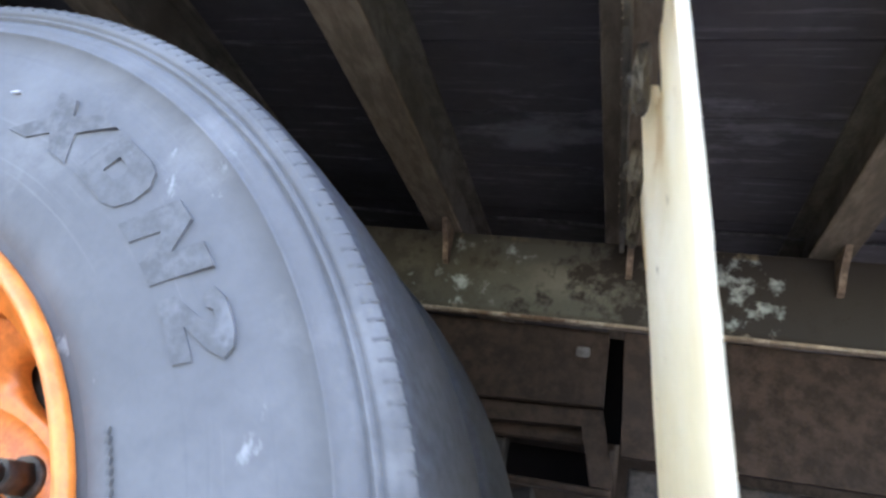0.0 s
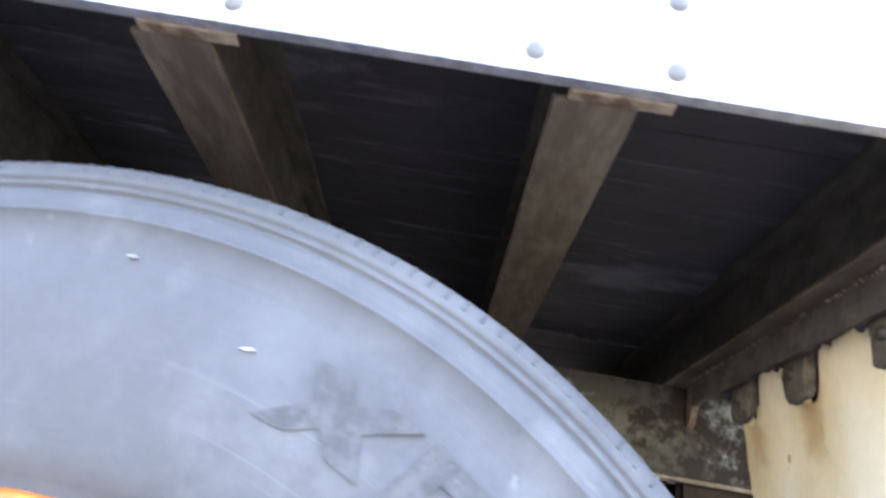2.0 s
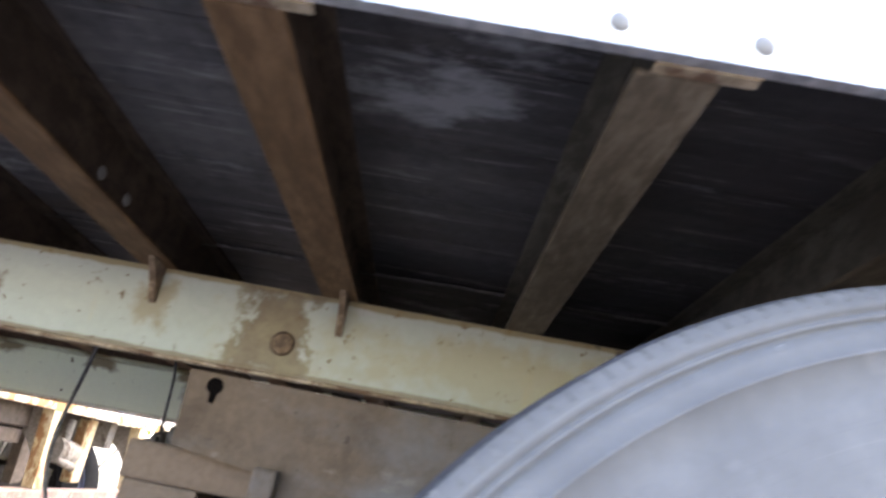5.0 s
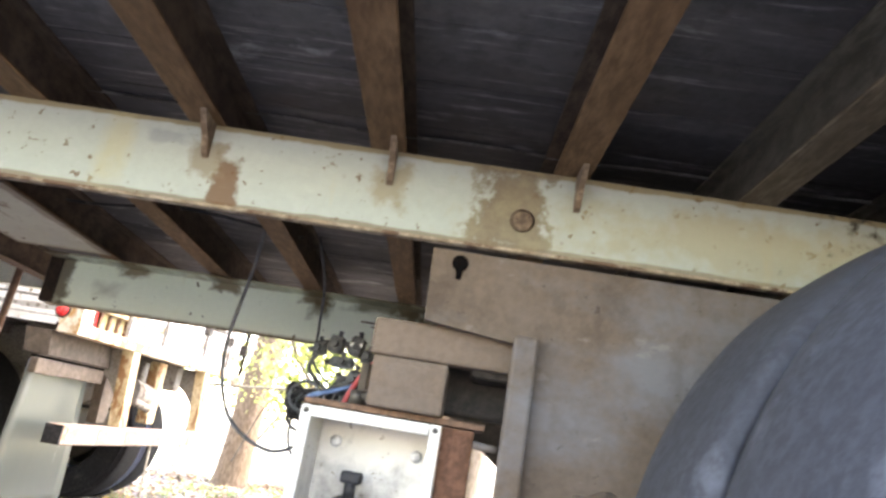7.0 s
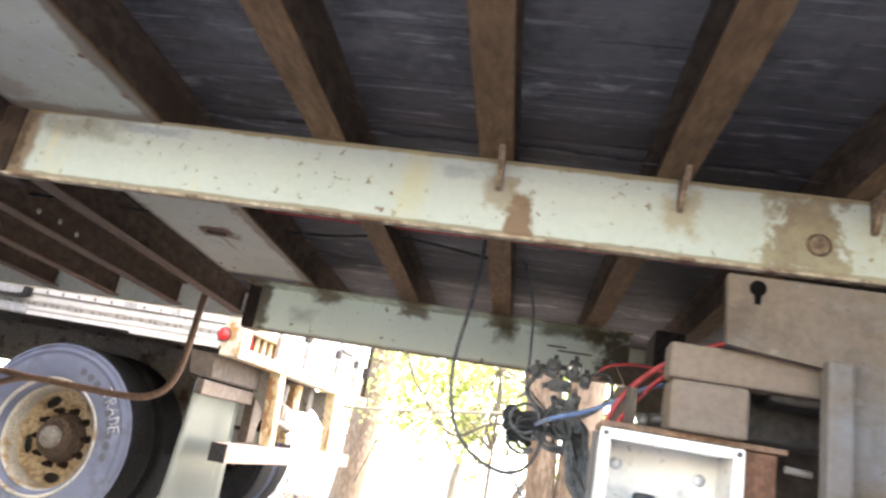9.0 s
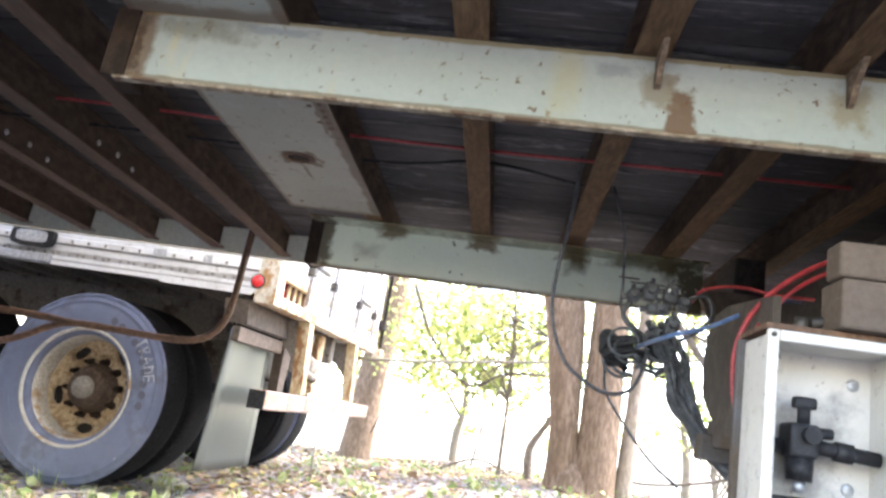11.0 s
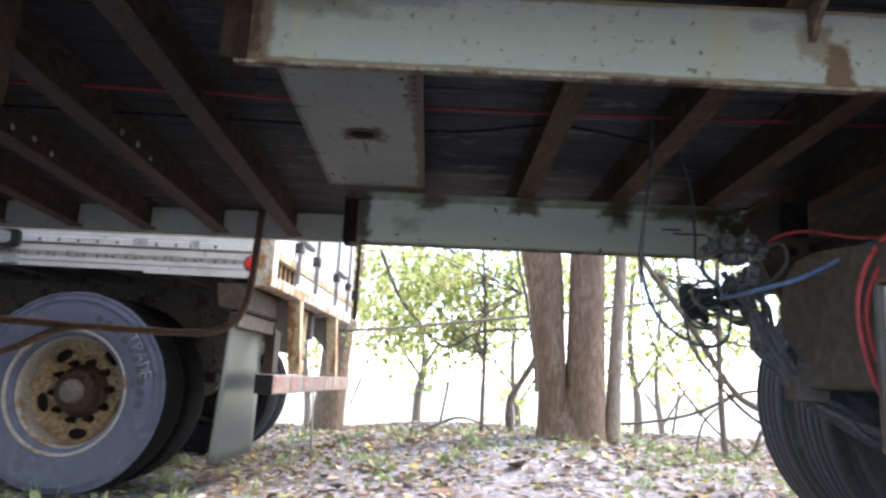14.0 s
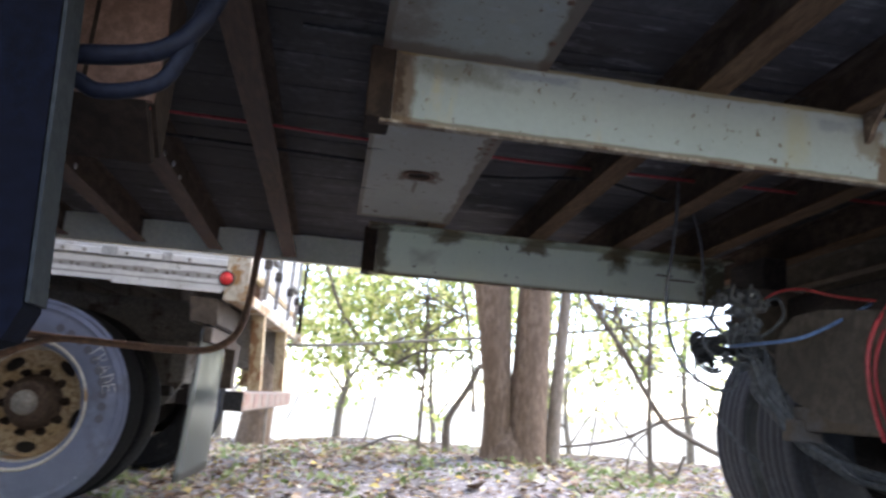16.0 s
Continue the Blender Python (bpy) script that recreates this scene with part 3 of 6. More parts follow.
def lathe(bm, prof, seg=64, notch=None, close=False):
    """Turns an outline of (radius, depth) round the y axis."""
    rings = []
    for i in range(seg):
        a = 2 * math.pi * i / seg
        row = []
        for k, (r, y) in enumerate(prof):
            rr = r - (notch[1] if notch and k in notch[0] and i % 4 == 0 else 0)
            row.append(bm.verts.new((rr * math.sin(a), y, rr * math.cos(a))))
        rings.append(row)
    n = len(prof)
    for i in range(seg):
        p, q = rings[i], rings[(i + 1) % seg]
        for k in range(n if close else n - 1):
            bm.faces.new((p[k], p[(k + 1) % n], q[(k + 1) % n], q[k])).smooth = True
    return bm


def dome(bm, c, r, h, axis=(0, -1, 0), seg=12):
    """A rivet or bolt head on a face, pointing along axis."""
    q = Vector(axis).to_track_quat("Z", "Y")
    c = Vector(c)
    rows = [[bm.verts.new(c + q @ Vector((rr * math.cos(a), rr * math.sin(a), hh))) for a in (2 * math.pi * i / seg for i in range(seg))]
            for rr, hh in ((r, 0), (r * 0.92, h * 0.45), (r * 0.6, h * 0.85))]
    tip = bm.verts.new(c + q @ Vector((0, 0, h)))
    for lo, hi in zip(rows, rows[1:]):
        for i in range(seg):
            bm.faces.new((lo[i], lo[(i + 1) % seg], hi[(i + 1) % seg], hi[i])).smooth = True
    for i in range(seg):
        bm.faces.new((rows[-1][i], rows[-1][(i + 1) % seg], tip)).smooth = True
    return bm


# ---- ground ----
def ground_z(x, y):
    s = min(1, max(0, (-x - 1.5) / 2))
    s = s * s * (3 - 2 * s)
    rise = min(1, max(0, (y - 0.4) / 1.6))
    z = 0.052 - 0.022 * rise - 0.14 * s + 0.15 * math.exp(-((x + 0.8) / 1.25) ** 2 - ((y - 4.9) / 1.5) ** 2)
    f = min(1, max(0, (y - 8.5) / 8))
    z -= 1.6 * f * f * (3 - 2 * f)
    near = max(0, 1 - abs(y - 3) / 9) * max(0, 1 - abs(x + 1.5) / 8)
    z += near * (0.025 * noise.noise(Vector((x * 1.7, y * 1.7, 0))) + 0.014 * noise.noise(Vector((x * 6, y * 6, 3))))
    return z


def make_ground():
    def spread(lo, hi, step, far):
        mid = list(np.arange(lo, hi, step))
        out = [step * 1.35 ** k for k in range(1, 60)]
        acc_hi, acc_lo, h, l = [], [], hi, lo
        for d in out:
            h += d
            l -= d
            acc_hi.append(h)
            acc_lo.append(l)
            if h > far:
                break
        return acc_lo[::-1] + mid + acc_hi
    xs, ys = spread(-5.0, 2.5, 0.06, 900), spread(0.5, 8.5, 0.07, 900)
    verts = [(x, y, ground_z(x, y)) for y in ys for x in xs]
    n = len(xs)
    faces = [(j * n + i, j * n + i + 1, (j + 1) * n + i + 1, (j + 1) * n + i) for j in range(len(ys) - 1) for i in range(n - 1)]
    me = bpy.data.meshes.new("ground")
    me.from_pydata(verts, [], faces)
    me.materials.append(M_soil)
    me.materials.append(M_field)
    me.materials.append(M_yard)
    for p in me.polygons:
        p.use_smooth = True
        c = verts[p.vertices[0]]
        edge = -0.5 + 0.15 * noise.noise(Vector((c[0] * 1.4, 0, 9)))
        p.material_index = 1 if c[1] > 9.5 + 0.8 * noise.noise(Vector((c[0] * 0.6, 0, 5))) else 2 if -9 < c[1] < edge else 0
    return tagged(new("ground", me), "trodden soil with gravel running out into a pale field", "ground", kind="structure")


make_ground()


# ---- the trailer overhead ----
S, ZF, ZD = 0.305, 1.18, 1.285        # spacing of the crossmembers, their underside, the floor's underside
X0, X1, W = -9.25, 2.95, 2.60
trailer = thing("semi_trailer", "white box trailer seen from below, brown crossmembers and cream rails", "trailer")

# floor boards, running lengthways
edges = [0.02 + 0.16 * i for i in range(17)]
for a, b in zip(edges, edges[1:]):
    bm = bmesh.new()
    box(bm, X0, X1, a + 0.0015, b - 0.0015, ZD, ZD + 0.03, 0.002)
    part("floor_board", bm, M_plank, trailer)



def crossmember(k):
    bm = bmesh.new()
    x = 0.0
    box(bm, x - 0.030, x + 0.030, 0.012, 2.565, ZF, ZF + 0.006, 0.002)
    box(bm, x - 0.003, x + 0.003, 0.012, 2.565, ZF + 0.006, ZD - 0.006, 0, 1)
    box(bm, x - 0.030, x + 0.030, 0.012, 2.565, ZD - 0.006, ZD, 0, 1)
    return bm


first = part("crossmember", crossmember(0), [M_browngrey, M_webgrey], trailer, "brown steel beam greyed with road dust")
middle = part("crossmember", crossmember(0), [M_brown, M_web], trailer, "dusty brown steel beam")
shaded_beam = part("crossmember", crossmember(0), [M_brownshade, M_web], trailer, "red-brown steel beam, darkened for the deep shade towards the front")
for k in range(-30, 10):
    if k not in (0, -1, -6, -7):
        again(shaded_beam if k < -6 else middle if k < 0 else first, k * S + (0.038 if k < -6 else -0.052 if k == -5 else 0))
shaded_beam.location.x = -7 * S + 0.038
middle.location.x = -S

# pale bead along one seam of the floor, and bolts through two webs
seam = [(-2.0 + 0.11 * i, 0.862 + 0.004 * math.sin(1.7 * i), ZD - 0.003 - 0.002 * math.sin(0.9 * i) ** 2) for i in range(32)]
part("floor_seam", tube(bmesh.new(), seam, 0.0032, 6, 2), M_seam, trailer, "pale dusty bead along a floor seam")
for k in (-2, -1):
    for y in (0.455, 0.540):
        part("web_bolt", dome(bmesh.new(), (k * S + 0.003, y, 1.219), 0.010, 0.005, (1, 0, 0), 10), M_rivet, trailer, "dull pale bolt head")

# near side rail with rivets, and the plain walls above
bm = bmesh.new()
prism(bm, [(-0.012, 1.183), (-0.003, 1.183), (-0.003, 1.44), (-0.012, 1.44)], "x", X0, X1)
rail = part("side_rail", bm, M_white, trailer, "white painted rail with rivets")
bm = bmesh.new()
box(bm, X0, X1, -0.0132, -0.0026, 1.1808, 1.1828)
part("rail_lip", bm, M_alu, rail, "dull grey bottom edge")
rivet = part("rivet", dome(bmesh.new(), (0, -0.012, 0), 0.0076, 0.0052), M_rivet, rail)
rivet.location = (-0.048, 0, 1.199)
for k in range(-9, 10):
    for dx, z in ((-0.048, 1.199), (0.048, 1.199), (-0.046, 1.259), (0.047, 1.259), (-0.046, 1.319), (0.047, 1.319)):
        if (k, dx, z) != (0, -0.048, 1.199):
            again(rivet, m=Matrix.Translation((k * S + dx, 0, z)))
clip = part("flange_clip", boxed(-0.020, 0.052, -0.0022, 0.0095, 1.1793, 1.1812, 0.0006), M_dustcream, trailer)
for k in range(-12, 8):
    if k:
        again(clip, k * S)
part("side_wall", boxed(X0, X1, 0.0, 0.03, 1.441, 3.95), M_white, trailer)
part("side_wall", boxed(X0, X1, 2.57, 2.60, 1.441, 3.95), M_white, trailer)
part("end_wall", boxed(X0, X0 + 0.03, 0.031, 2.569, ZD + 0.031, 3.95), M_white, trailer)
part("end_wall", boxed(X1 - 0.03, X1, 0.031, 2.569, ZD + 0.031, 3.95), M_white, trailer)
part("roof", boxed(X0, X1, 0.0, 2.6, 3.951, 3.98), M_white, trailer)
bm = bmesh.new()
prism(bm, [(2.60, 1.166), (2.572, 1.166), (2.572, 1.171), (2.590, 1.171), (2.590, 1.44), (2.60, 1.44)], "x", X0, X1)
part("side_rail", bm, M_railinner, trailer, "far side rail with pale cream inner face")


# long rails under the crossmembers
def long_rail(x0, x1, y, z0, z1, lip, endcap, paint):
    bm = bmesh.new()
    prism(bm, [(y, z0), (y, z1 - 0.001), (y + 0.07, z1 - 0.001), (y + 0.07, z1 - 0.008), (y + 0.008, z1 - 0.008), (y + 0.008, z0)], "x", x0, x1)
    r = part("long_rail", bm, paint, trailer, "cream painted steel rail with rust stains")
    bm = bmesh.new()
    box(bm, x0 - 0.02, x1, y - 0.4 * lip, y + 0.012, z0 - 0.007, z0 - 0.001, 0.002)
    part("rail_flange", bm, M_dustcream, r, "dusty lower flange")
    # both ends share a dark brown that keeps the far end's shade
    if endcap:
        part("end_plate", boxed(x0 - 0.045, x0 - 0.001, y - 0.004, y + 0.075, z0, z1 - 0.002, 0.003), M_darkbrown, r, "rusty end plate in a dark brown deepened for shade")
    return r


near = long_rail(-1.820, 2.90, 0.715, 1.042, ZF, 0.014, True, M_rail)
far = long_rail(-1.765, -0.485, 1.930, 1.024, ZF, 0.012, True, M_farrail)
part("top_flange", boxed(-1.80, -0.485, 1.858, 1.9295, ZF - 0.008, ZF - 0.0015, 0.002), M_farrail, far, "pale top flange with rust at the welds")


M_dirtbrown = mat("rusty_brown_weld", (0.12, 0.08, 0.05), (0.19, 0.14, 0.095), 30, 0.9, 0, 0.6, (0.06, 0.038, 0.025), 25, 0.54)


def wedge():
    bm = bmesh.new()
    prism(bm, [(0.7145, ZF - 0.001), (0.655, ZF - 0.001), (0.690, ZF - 0.035), (0.704, ZF - 0.058), (0.7145, ZF - 0.062)], "x", -0.005, 0.005)
    return bm


gus = part("gusset", wedge(), M_dirtbrown, near, "dusty welded gusset")
gus.location.x = -3 * S + 0.012
for k in (-2, -1, 2, 3, 4, 5, 6, 7, 8):
    again(gus, m=Matrix.Translation((k * S + 0.012, 0, 0)))


def blotch(name, x0, x1, y, z0, z1, material, parent, label, seed, thick=0.0025):
    """A ragged patch of rust or bare steel lying on a face."""
    rnd = random.Random(seed)
    pts = []
    for i in range(22):
        a = 2 * math.pi * i / 22
        c, s_ = math.cos(a), math.sin(a)
        k = 1 / max(abs(c), abs(s_)) ** 0.8
        r = k * rnd.uniform(0.93, 1.0)
        pts.append(((x0 + x1) / 2 + (x1 - x0) / 2 * min(1, max(-1, c * r)), (z0 + z1) / 2 + (z1 - z0) / 2 * min(1, max(-1, s_ * r))))
    part(name, prism(bmesh.new(), pts, "y", y - thick, y - 0.0004), material, parent, label)


bm = bmesh.new()
cyl(bm, (-0.377, 0.7145, 1.091), (-0.377, 0.710, 1.091), 0.020, 0.014, 20)
part("bolt_head", bm, M_dirtbrown, near, "dirt-covered bolt head")
for x0, x1, z in ((-0.755, -0.685, 1.113), (-0.72, -0.60, 1.100)):
    blotch("dark_mark", x0, x1, 1.93, z - 0.003, z + 0.003, M_dirtbrown, far, "dark scratch", int(z * 1000))

for k in (-8, -9, -10):
    x_web = k * S + 0.041
    for y, z in ((1.55, 1.225), (1.66, 1.232), (1.76, 1.222)):
        part("web_bolt", dome(bmesh.new(), (x_web, y, z), 0.010, 0.005, (1, 0, 0), 8), M_alu, trailer, "bright bolt head")

# wide plate across the rails, with a hole
PX0, PX1, PY0, PY1, PZ = -1.845, -1.545, 0.06, 1.785, 1.1735
bm = bmesh.new()
n_hole, hx, hy = 24, -1.700, 1.348
ring = [bm.verts.new((hx + 0.030 * math.cos(2 * math.pi * i / n_hole), hy + 0.022 * math.sin(2 * math.pi * i / n_hole), PZ)) for i in range(n_hole)]
outer = []
for i in range(n_hole):
    a = 2 * math.pi * i / n_hole
    c, s_ = math.cos(a), math.sin(a)
    k = min((hx - PX0 if c < 0 else PX1 - hx) / max(abs(c), 1e-6), 0.158 / max(abs(s_), 1e-6))
    outer.append(bm.verts.new((hx + k * c, hy + k * s_, PZ)))
for i in range(n_hole):
    bm.faces.new((ring[i], outer[i], outer[(i + 1) % n_hole], ring[(i + 1) % n_hole]))
ext = bmesh.ops.extrude_face_region(bm, geom=bm.faces[:])
for g in ext["geom"]:
    if isinstance(g, bmesh.types.BMVert):
        g.co.z += 0.006
box(bm, PX0, PX1, PY0, hy - 0.1585, PZ, PZ + 0.006)
box(bm, PX0, PX1, hy + 0.1585, PY1, PZ, PZ + 0.006)
plate = part("wide_plate", bm, M_plate, trailer, "cream steel plate with a round hole")
bm = lathe(bmesh.new(), [(0.030, 0.0), (0.044, 0.0), (0.044, 0.002), (0.030, 0.002)], 24, close=True)
ringo = part("hole_rim", bm, M_rust, plate, "rusty hole edge")
ringo.matrix_basis = pose(hx, hy, PZ - 0.0025, 90, 0, 0) @ Matrix.Diagonal((1, 1, 0.8, 1))
for i, (x, y) in enumerate([(-1.565, 0.99 + 0.03 * j) for j in range(6)] + [(-1.59, 1.03), (-1.585, 1.11), (-1.575, 0.5), (-1.565, 0.62), (-1.82, 1.68), (-1.79, 1.72)]):
    part("bolt_hole", dome(bmesh.new(), (x, y, PZ - 0.0004), 0.007, 0.0016, (0, 0, -1), 8), M_rust, plate)

# wiring along the floor
def run(name, pts, r, material, parent, label="", seg=8):
    return part(name, tube(bmesh.new(), pts, r, seg), material, parent, label)


run("red_wire", [(-3.4, 1.30, 1.262), (-2.68, 1.319, 1.258), (-2.1, 1.314, 1.250), (-1.93, 1.345, 1.258), (-1.5, 1.343, 1.250), (-1.1, 1.353, 1.255), (-0.69, 1.33, 1.25), (0.2, 1.32, 1.25)], 0.0042, M_hosered, trailer, "red wire along the floor")
run("black_wire", [(-3.4, 1.46, 1.262), (-2.1, 1.494, 1.255), (-1.5, 1.503, 1.250), (-1.2, 1.413, 1.246), (-0.9, 1.5, 1.24)], 0.0045, M_black, trailer, "black wire along the floor")


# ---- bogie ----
# rear half in dark brown, for dirt and for the shade behind the tyre
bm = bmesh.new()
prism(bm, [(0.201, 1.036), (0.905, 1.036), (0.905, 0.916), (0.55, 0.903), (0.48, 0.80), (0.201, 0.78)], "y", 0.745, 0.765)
rear_side = part("subframe_side", bm, M_darkbrown, trailer, "dark brown steel subframe plate, shade behind the tyre in its colour")
settled = set(trailer.children)
bm = bmesh.new()
prism(bm, [(-0.507, 1.049), (0.20, 1.045), (0.20, 0.78), (0.05, 0.76), (-0.02, 0.52), (-0.355, 0.50), (-0.357, 0.915), (-0.503, 0.932)], "y", 0.745, 0.765)
side = part("subframe_side", bm, M_bog, trailer, "dust-caked steel subframe side plate")
bm = bmesh.new()
cyl(bm, (-0.461, 0.7445, 1.029), (-0.461, 0.742, 1.029), 0.013, 0.013, 18)
part("pin_hole", bm, M_pit, side, "dark slotted hole")
bm = bmesh.new()
prism(bm, [(-0.465, 1.003), (-0.457, 1.002), (-0.455, 1.0165), (-0.466, 1.0165)], "y", 0.742, 0.7446)
part("pin_hole", bm, M_pit, side)
part("edge_bar", boxed(-0.362, -0.325, 0.715, 0.745, 0.50, 0.925, 0.005), M_bog, side)
def mud_lump(c, rx, rz, h, seed):
    """A rounded lump caked with mud on a plate that faces -y."""
    bm = bmesh.new()
    bmesh.ops.create_icosphere(bm, subdivisions=3, radius=1.0)
    for v in bm.verts:
        k = 1 + 0.22 * noise.noise(v.co * 1.7 + Vector((seed, 0, 0))) + 0.06 * noise.noise(v.co * 6)
        v.co = Vector((c[0] + rx * k * v.co.x, c[1] + h * k * v.co.y, c[2] + rz * k * v.co.z))
    return bm


part("pivot_boss", mud_lump((-0.208, 0.745, 0.664), 0.056, 0.058, 0.030, 3), M_barbrown, side, "round pivot boss caked with mud", True)
part("boss_nut", mud_lump((-0.175, 0.727, 0.690), 0.017, 0.014, 0.020, 8), M_clamp, side, "", True)
part("boss_nut", mud_lump((-0.240, 0.730, 0.703), 0.012, 0.010, 0.014, 5), M_bog, side, "", True)
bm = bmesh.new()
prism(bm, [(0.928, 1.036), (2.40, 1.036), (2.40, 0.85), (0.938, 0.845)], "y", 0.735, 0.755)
settled.add(part("subframe_side", bm, M_darkbrown, trailer, "dusty rear slider plate in a dark brown that carries shade"))
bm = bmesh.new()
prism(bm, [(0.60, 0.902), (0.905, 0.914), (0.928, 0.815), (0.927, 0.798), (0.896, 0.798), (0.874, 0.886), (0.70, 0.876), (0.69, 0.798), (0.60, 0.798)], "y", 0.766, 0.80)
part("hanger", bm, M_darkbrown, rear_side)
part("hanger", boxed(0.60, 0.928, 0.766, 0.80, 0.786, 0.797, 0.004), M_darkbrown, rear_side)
# black sheets added behind the window and the joint, to keep them dark
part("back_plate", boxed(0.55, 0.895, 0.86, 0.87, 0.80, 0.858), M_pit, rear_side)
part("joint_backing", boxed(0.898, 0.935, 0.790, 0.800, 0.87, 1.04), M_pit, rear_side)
# plain dark block filling the black area below the rear slider
part("lower_beam", boxed(0.950, 2.40, 0.790, 0.90, 0.62, 0.838, 0.006), M_dark, rear_side)
blotch("pale_scuff", 0.855, 0.878, 0.745, 0.990, 1.008, M_seam, rear_side, "pale chipped scuff", 77, 0.001)
part("cross_tube", boxed(0.55, 0.93, 0.80, 1.85, 0.86, 1.03, 0.01), M_darkbrown, rear_side)

# bracket over the valve box
bm = bmesh.new()
box(bm, -0.583, -0.339, 0.775, 0.835, 0.872, 0.931, 0.006)
bar = part("bracket_bar", bm, M_barbrown, side, "dusty square steel bar")
part("bracket_block", boxed(-0.576, -0.455, 0.780, 0.87, 0.7905, 0.8715, 0.005), M_barbrown, bar)
part("bracket_rod", tube(bmesh.new(), [(-0.362, 0.775, 0.755), (-0.40, 0.78, 0.757)], 0.006), M_bog, bar)
part("bracket_rod", tube(bmesh.new(), [(-0.362, 0.775, 0.672), (-0.40, 0.78, 0.674)], 0.006), M_bog, bar)
part("inner_beam", boxed(-0.50, 0.75, 0.90, 0.96, 0.80, 0.95, 0.006), M_dark, side)

M_platebrown = mat("brown_dusty_plate", (0.078, 0.060, 0.046), (0.110, 0.088, 0.069), 5, 0.9, 0, 0.4, (0.055, 0.040, 0.030), 4, 0.54, fine=30, stain_soft=0.2)
# front gusset plate, far beam, axle
bm = bmesh.new()
prism(bm, [(1.316, 0.636), (1.40, 0.66), (1.48, 0.715), (1.50, 0.79), (1.47, 0.86), (1.40, 0.90), (1.28, 0.905), (0.965, 0.87), (0.965, 0.612), (1.24, 0.612)], "x", -0.622, -0.608)
gp = part("front_plate", bm, M_platebrown, side, "rounded brown steel plate")
bm = bmesh.new()
prism(bm, [(-0.60, 1.045), (1.6, 1.045), (1.6, 0.70), (-0.3, 0.70), (-0.50, 0.85)], "y", 1.76, 1.78)
fb = part("subframe_side", bm, M_platebrown, trailer, "far subframe side plate with pin holes")
for i in range(9):
    part("pin_hole", dome(bmesh.new(), (-0.46 + 0.11 * i, 1.7595, 1.0), 0.014, 0.002, (0, -1, 0), 10), M_dark, fb)
part("end_bracket", boxed(-0.484, -0.395, 1.79, 2.02, 0.90, 1.165, 0.006), M_dark, fb)
part("cross_tube", boxed(-0.42, -0.30, 0.80, 1.755, 0.86, 1.02, 0.01), M_dark, side)
# sheet added to keep light off the bay above it
part("subframe_pan", boxed(-0.29, 0.30, 0.83, 1.74, 0.955, 1.005, 0.01), M_dark, side, "dark sheet added between the slider rails to block light")
part("cross_tube", boxed(-0.62, -0.45, 0.98, 1.42, 0.585, 0.650, 0.008), M_bog, side, "dusty timber-coloured spacer")
part("spacer_block", boxed(-0.645, -0.57, 1.36, 1.43, 0.555, 0.615, 0.004), M_bog, side, "pale brown block")
settled.add(part("axle_beam", cyl(bmesh.new(), (0.306, 0.2, 0.548), (0.306, 2.4, 0.548), 0.063, seg=24), M_dark, trailer))
bm = bmesh.new()
tube(bm, [(-0.185, 0.66, 0.705), (-0.05, 0.66, 0.62), (0.293, 0.66, 0.64), (0.6, 0.66, 0.72), (0.85, 0.66, 0.78)], 0.03, 10)
part("leaf_spring", bm, M_dark, trailer)
part("brake_chamber", cyl(bmesh.new(), (-0.03, 1.02, 0.58), (-0.25, 1.02, 0.60), 0.085, 0.075, 20), M_dark, trailer)
bm = bmesh.new()
tube(bm, [(-0.62, 0.84, 0.46), (-0.50, 0.84, 0.42), (-0.35, 0.86, 0.43)], 0.030, 12)
tube(bm, [(-0.60, 0.90, 0.44), (-0.45, 0.90, 0.40), (-0.30, 0.90, 0.42)], 0.026, 12)
part("air_tank_pipe", bm, M_bog, side, "dusty pipes under the box")

# valve box: an open white enclosure in a brown housing
bx0, bx1, bz0, bz1, by0, by1 = -0.672, -0.458, 0.500, 0.772, 0.812, 0.945
panels = []
for c in ((bx0, bx0 + 0.006, bz0, bz1), (bx1 - 0.006, bx1, bz0, bz1), (bx0 + 0.0062, bx1 - 0.0062, bz0, bz0 + 0.006), (bx0 + 0.0062, bx1 - 0.0062, bz1 - 0.006, bz1)):
    panels.append(c)
vbox = part("valve_box", boxed(bx0, bx1, by1 - 0.006, by1, bz0, bz1), M_box, trailer, "open white plastic valve box, grimy inside")
for c in panels:
    part("box_wall", boxed(c[0], c[1], by0, by1 - 0.0065, c[2], c[3]), M_box, vbox)
for c in ((bx0 - 0.006, bx0 + 0.012, bz0 - 0.006, bz1 + 0.006), (bx1 - 0.012, bx1 + 0.006, bz0 - 0.006, bz1 + 0.006),
          (bx0 + 0.0122, bx1 - 0.0122, bz0 - 0.006, bz0 + 0.012), (bx0 + 0.0122, bx1 - 0.0122, bz1 - 0.012, bz1 + 0.006)):
    part("rim_bar", boxed(c[0], c[1], by0 - 0.012, by0 - 0.0005, c[2], c[3], 0.003), M_box, vbox)
for x, z in ((bx0 + 0.003, bz0 + 0.003), (bx1 - 0.003, bz0 + 0.003), (bx0 + 0.003, bz1 - 0.003), (bx1 - 0.003, bz1 - 0.003)):
    part("corner_screw", dome(bmesh.new(), (x, by0 - 0.012, z), 0.005, 0.003, (0, -1, 0), 8), M_nut, vbox)
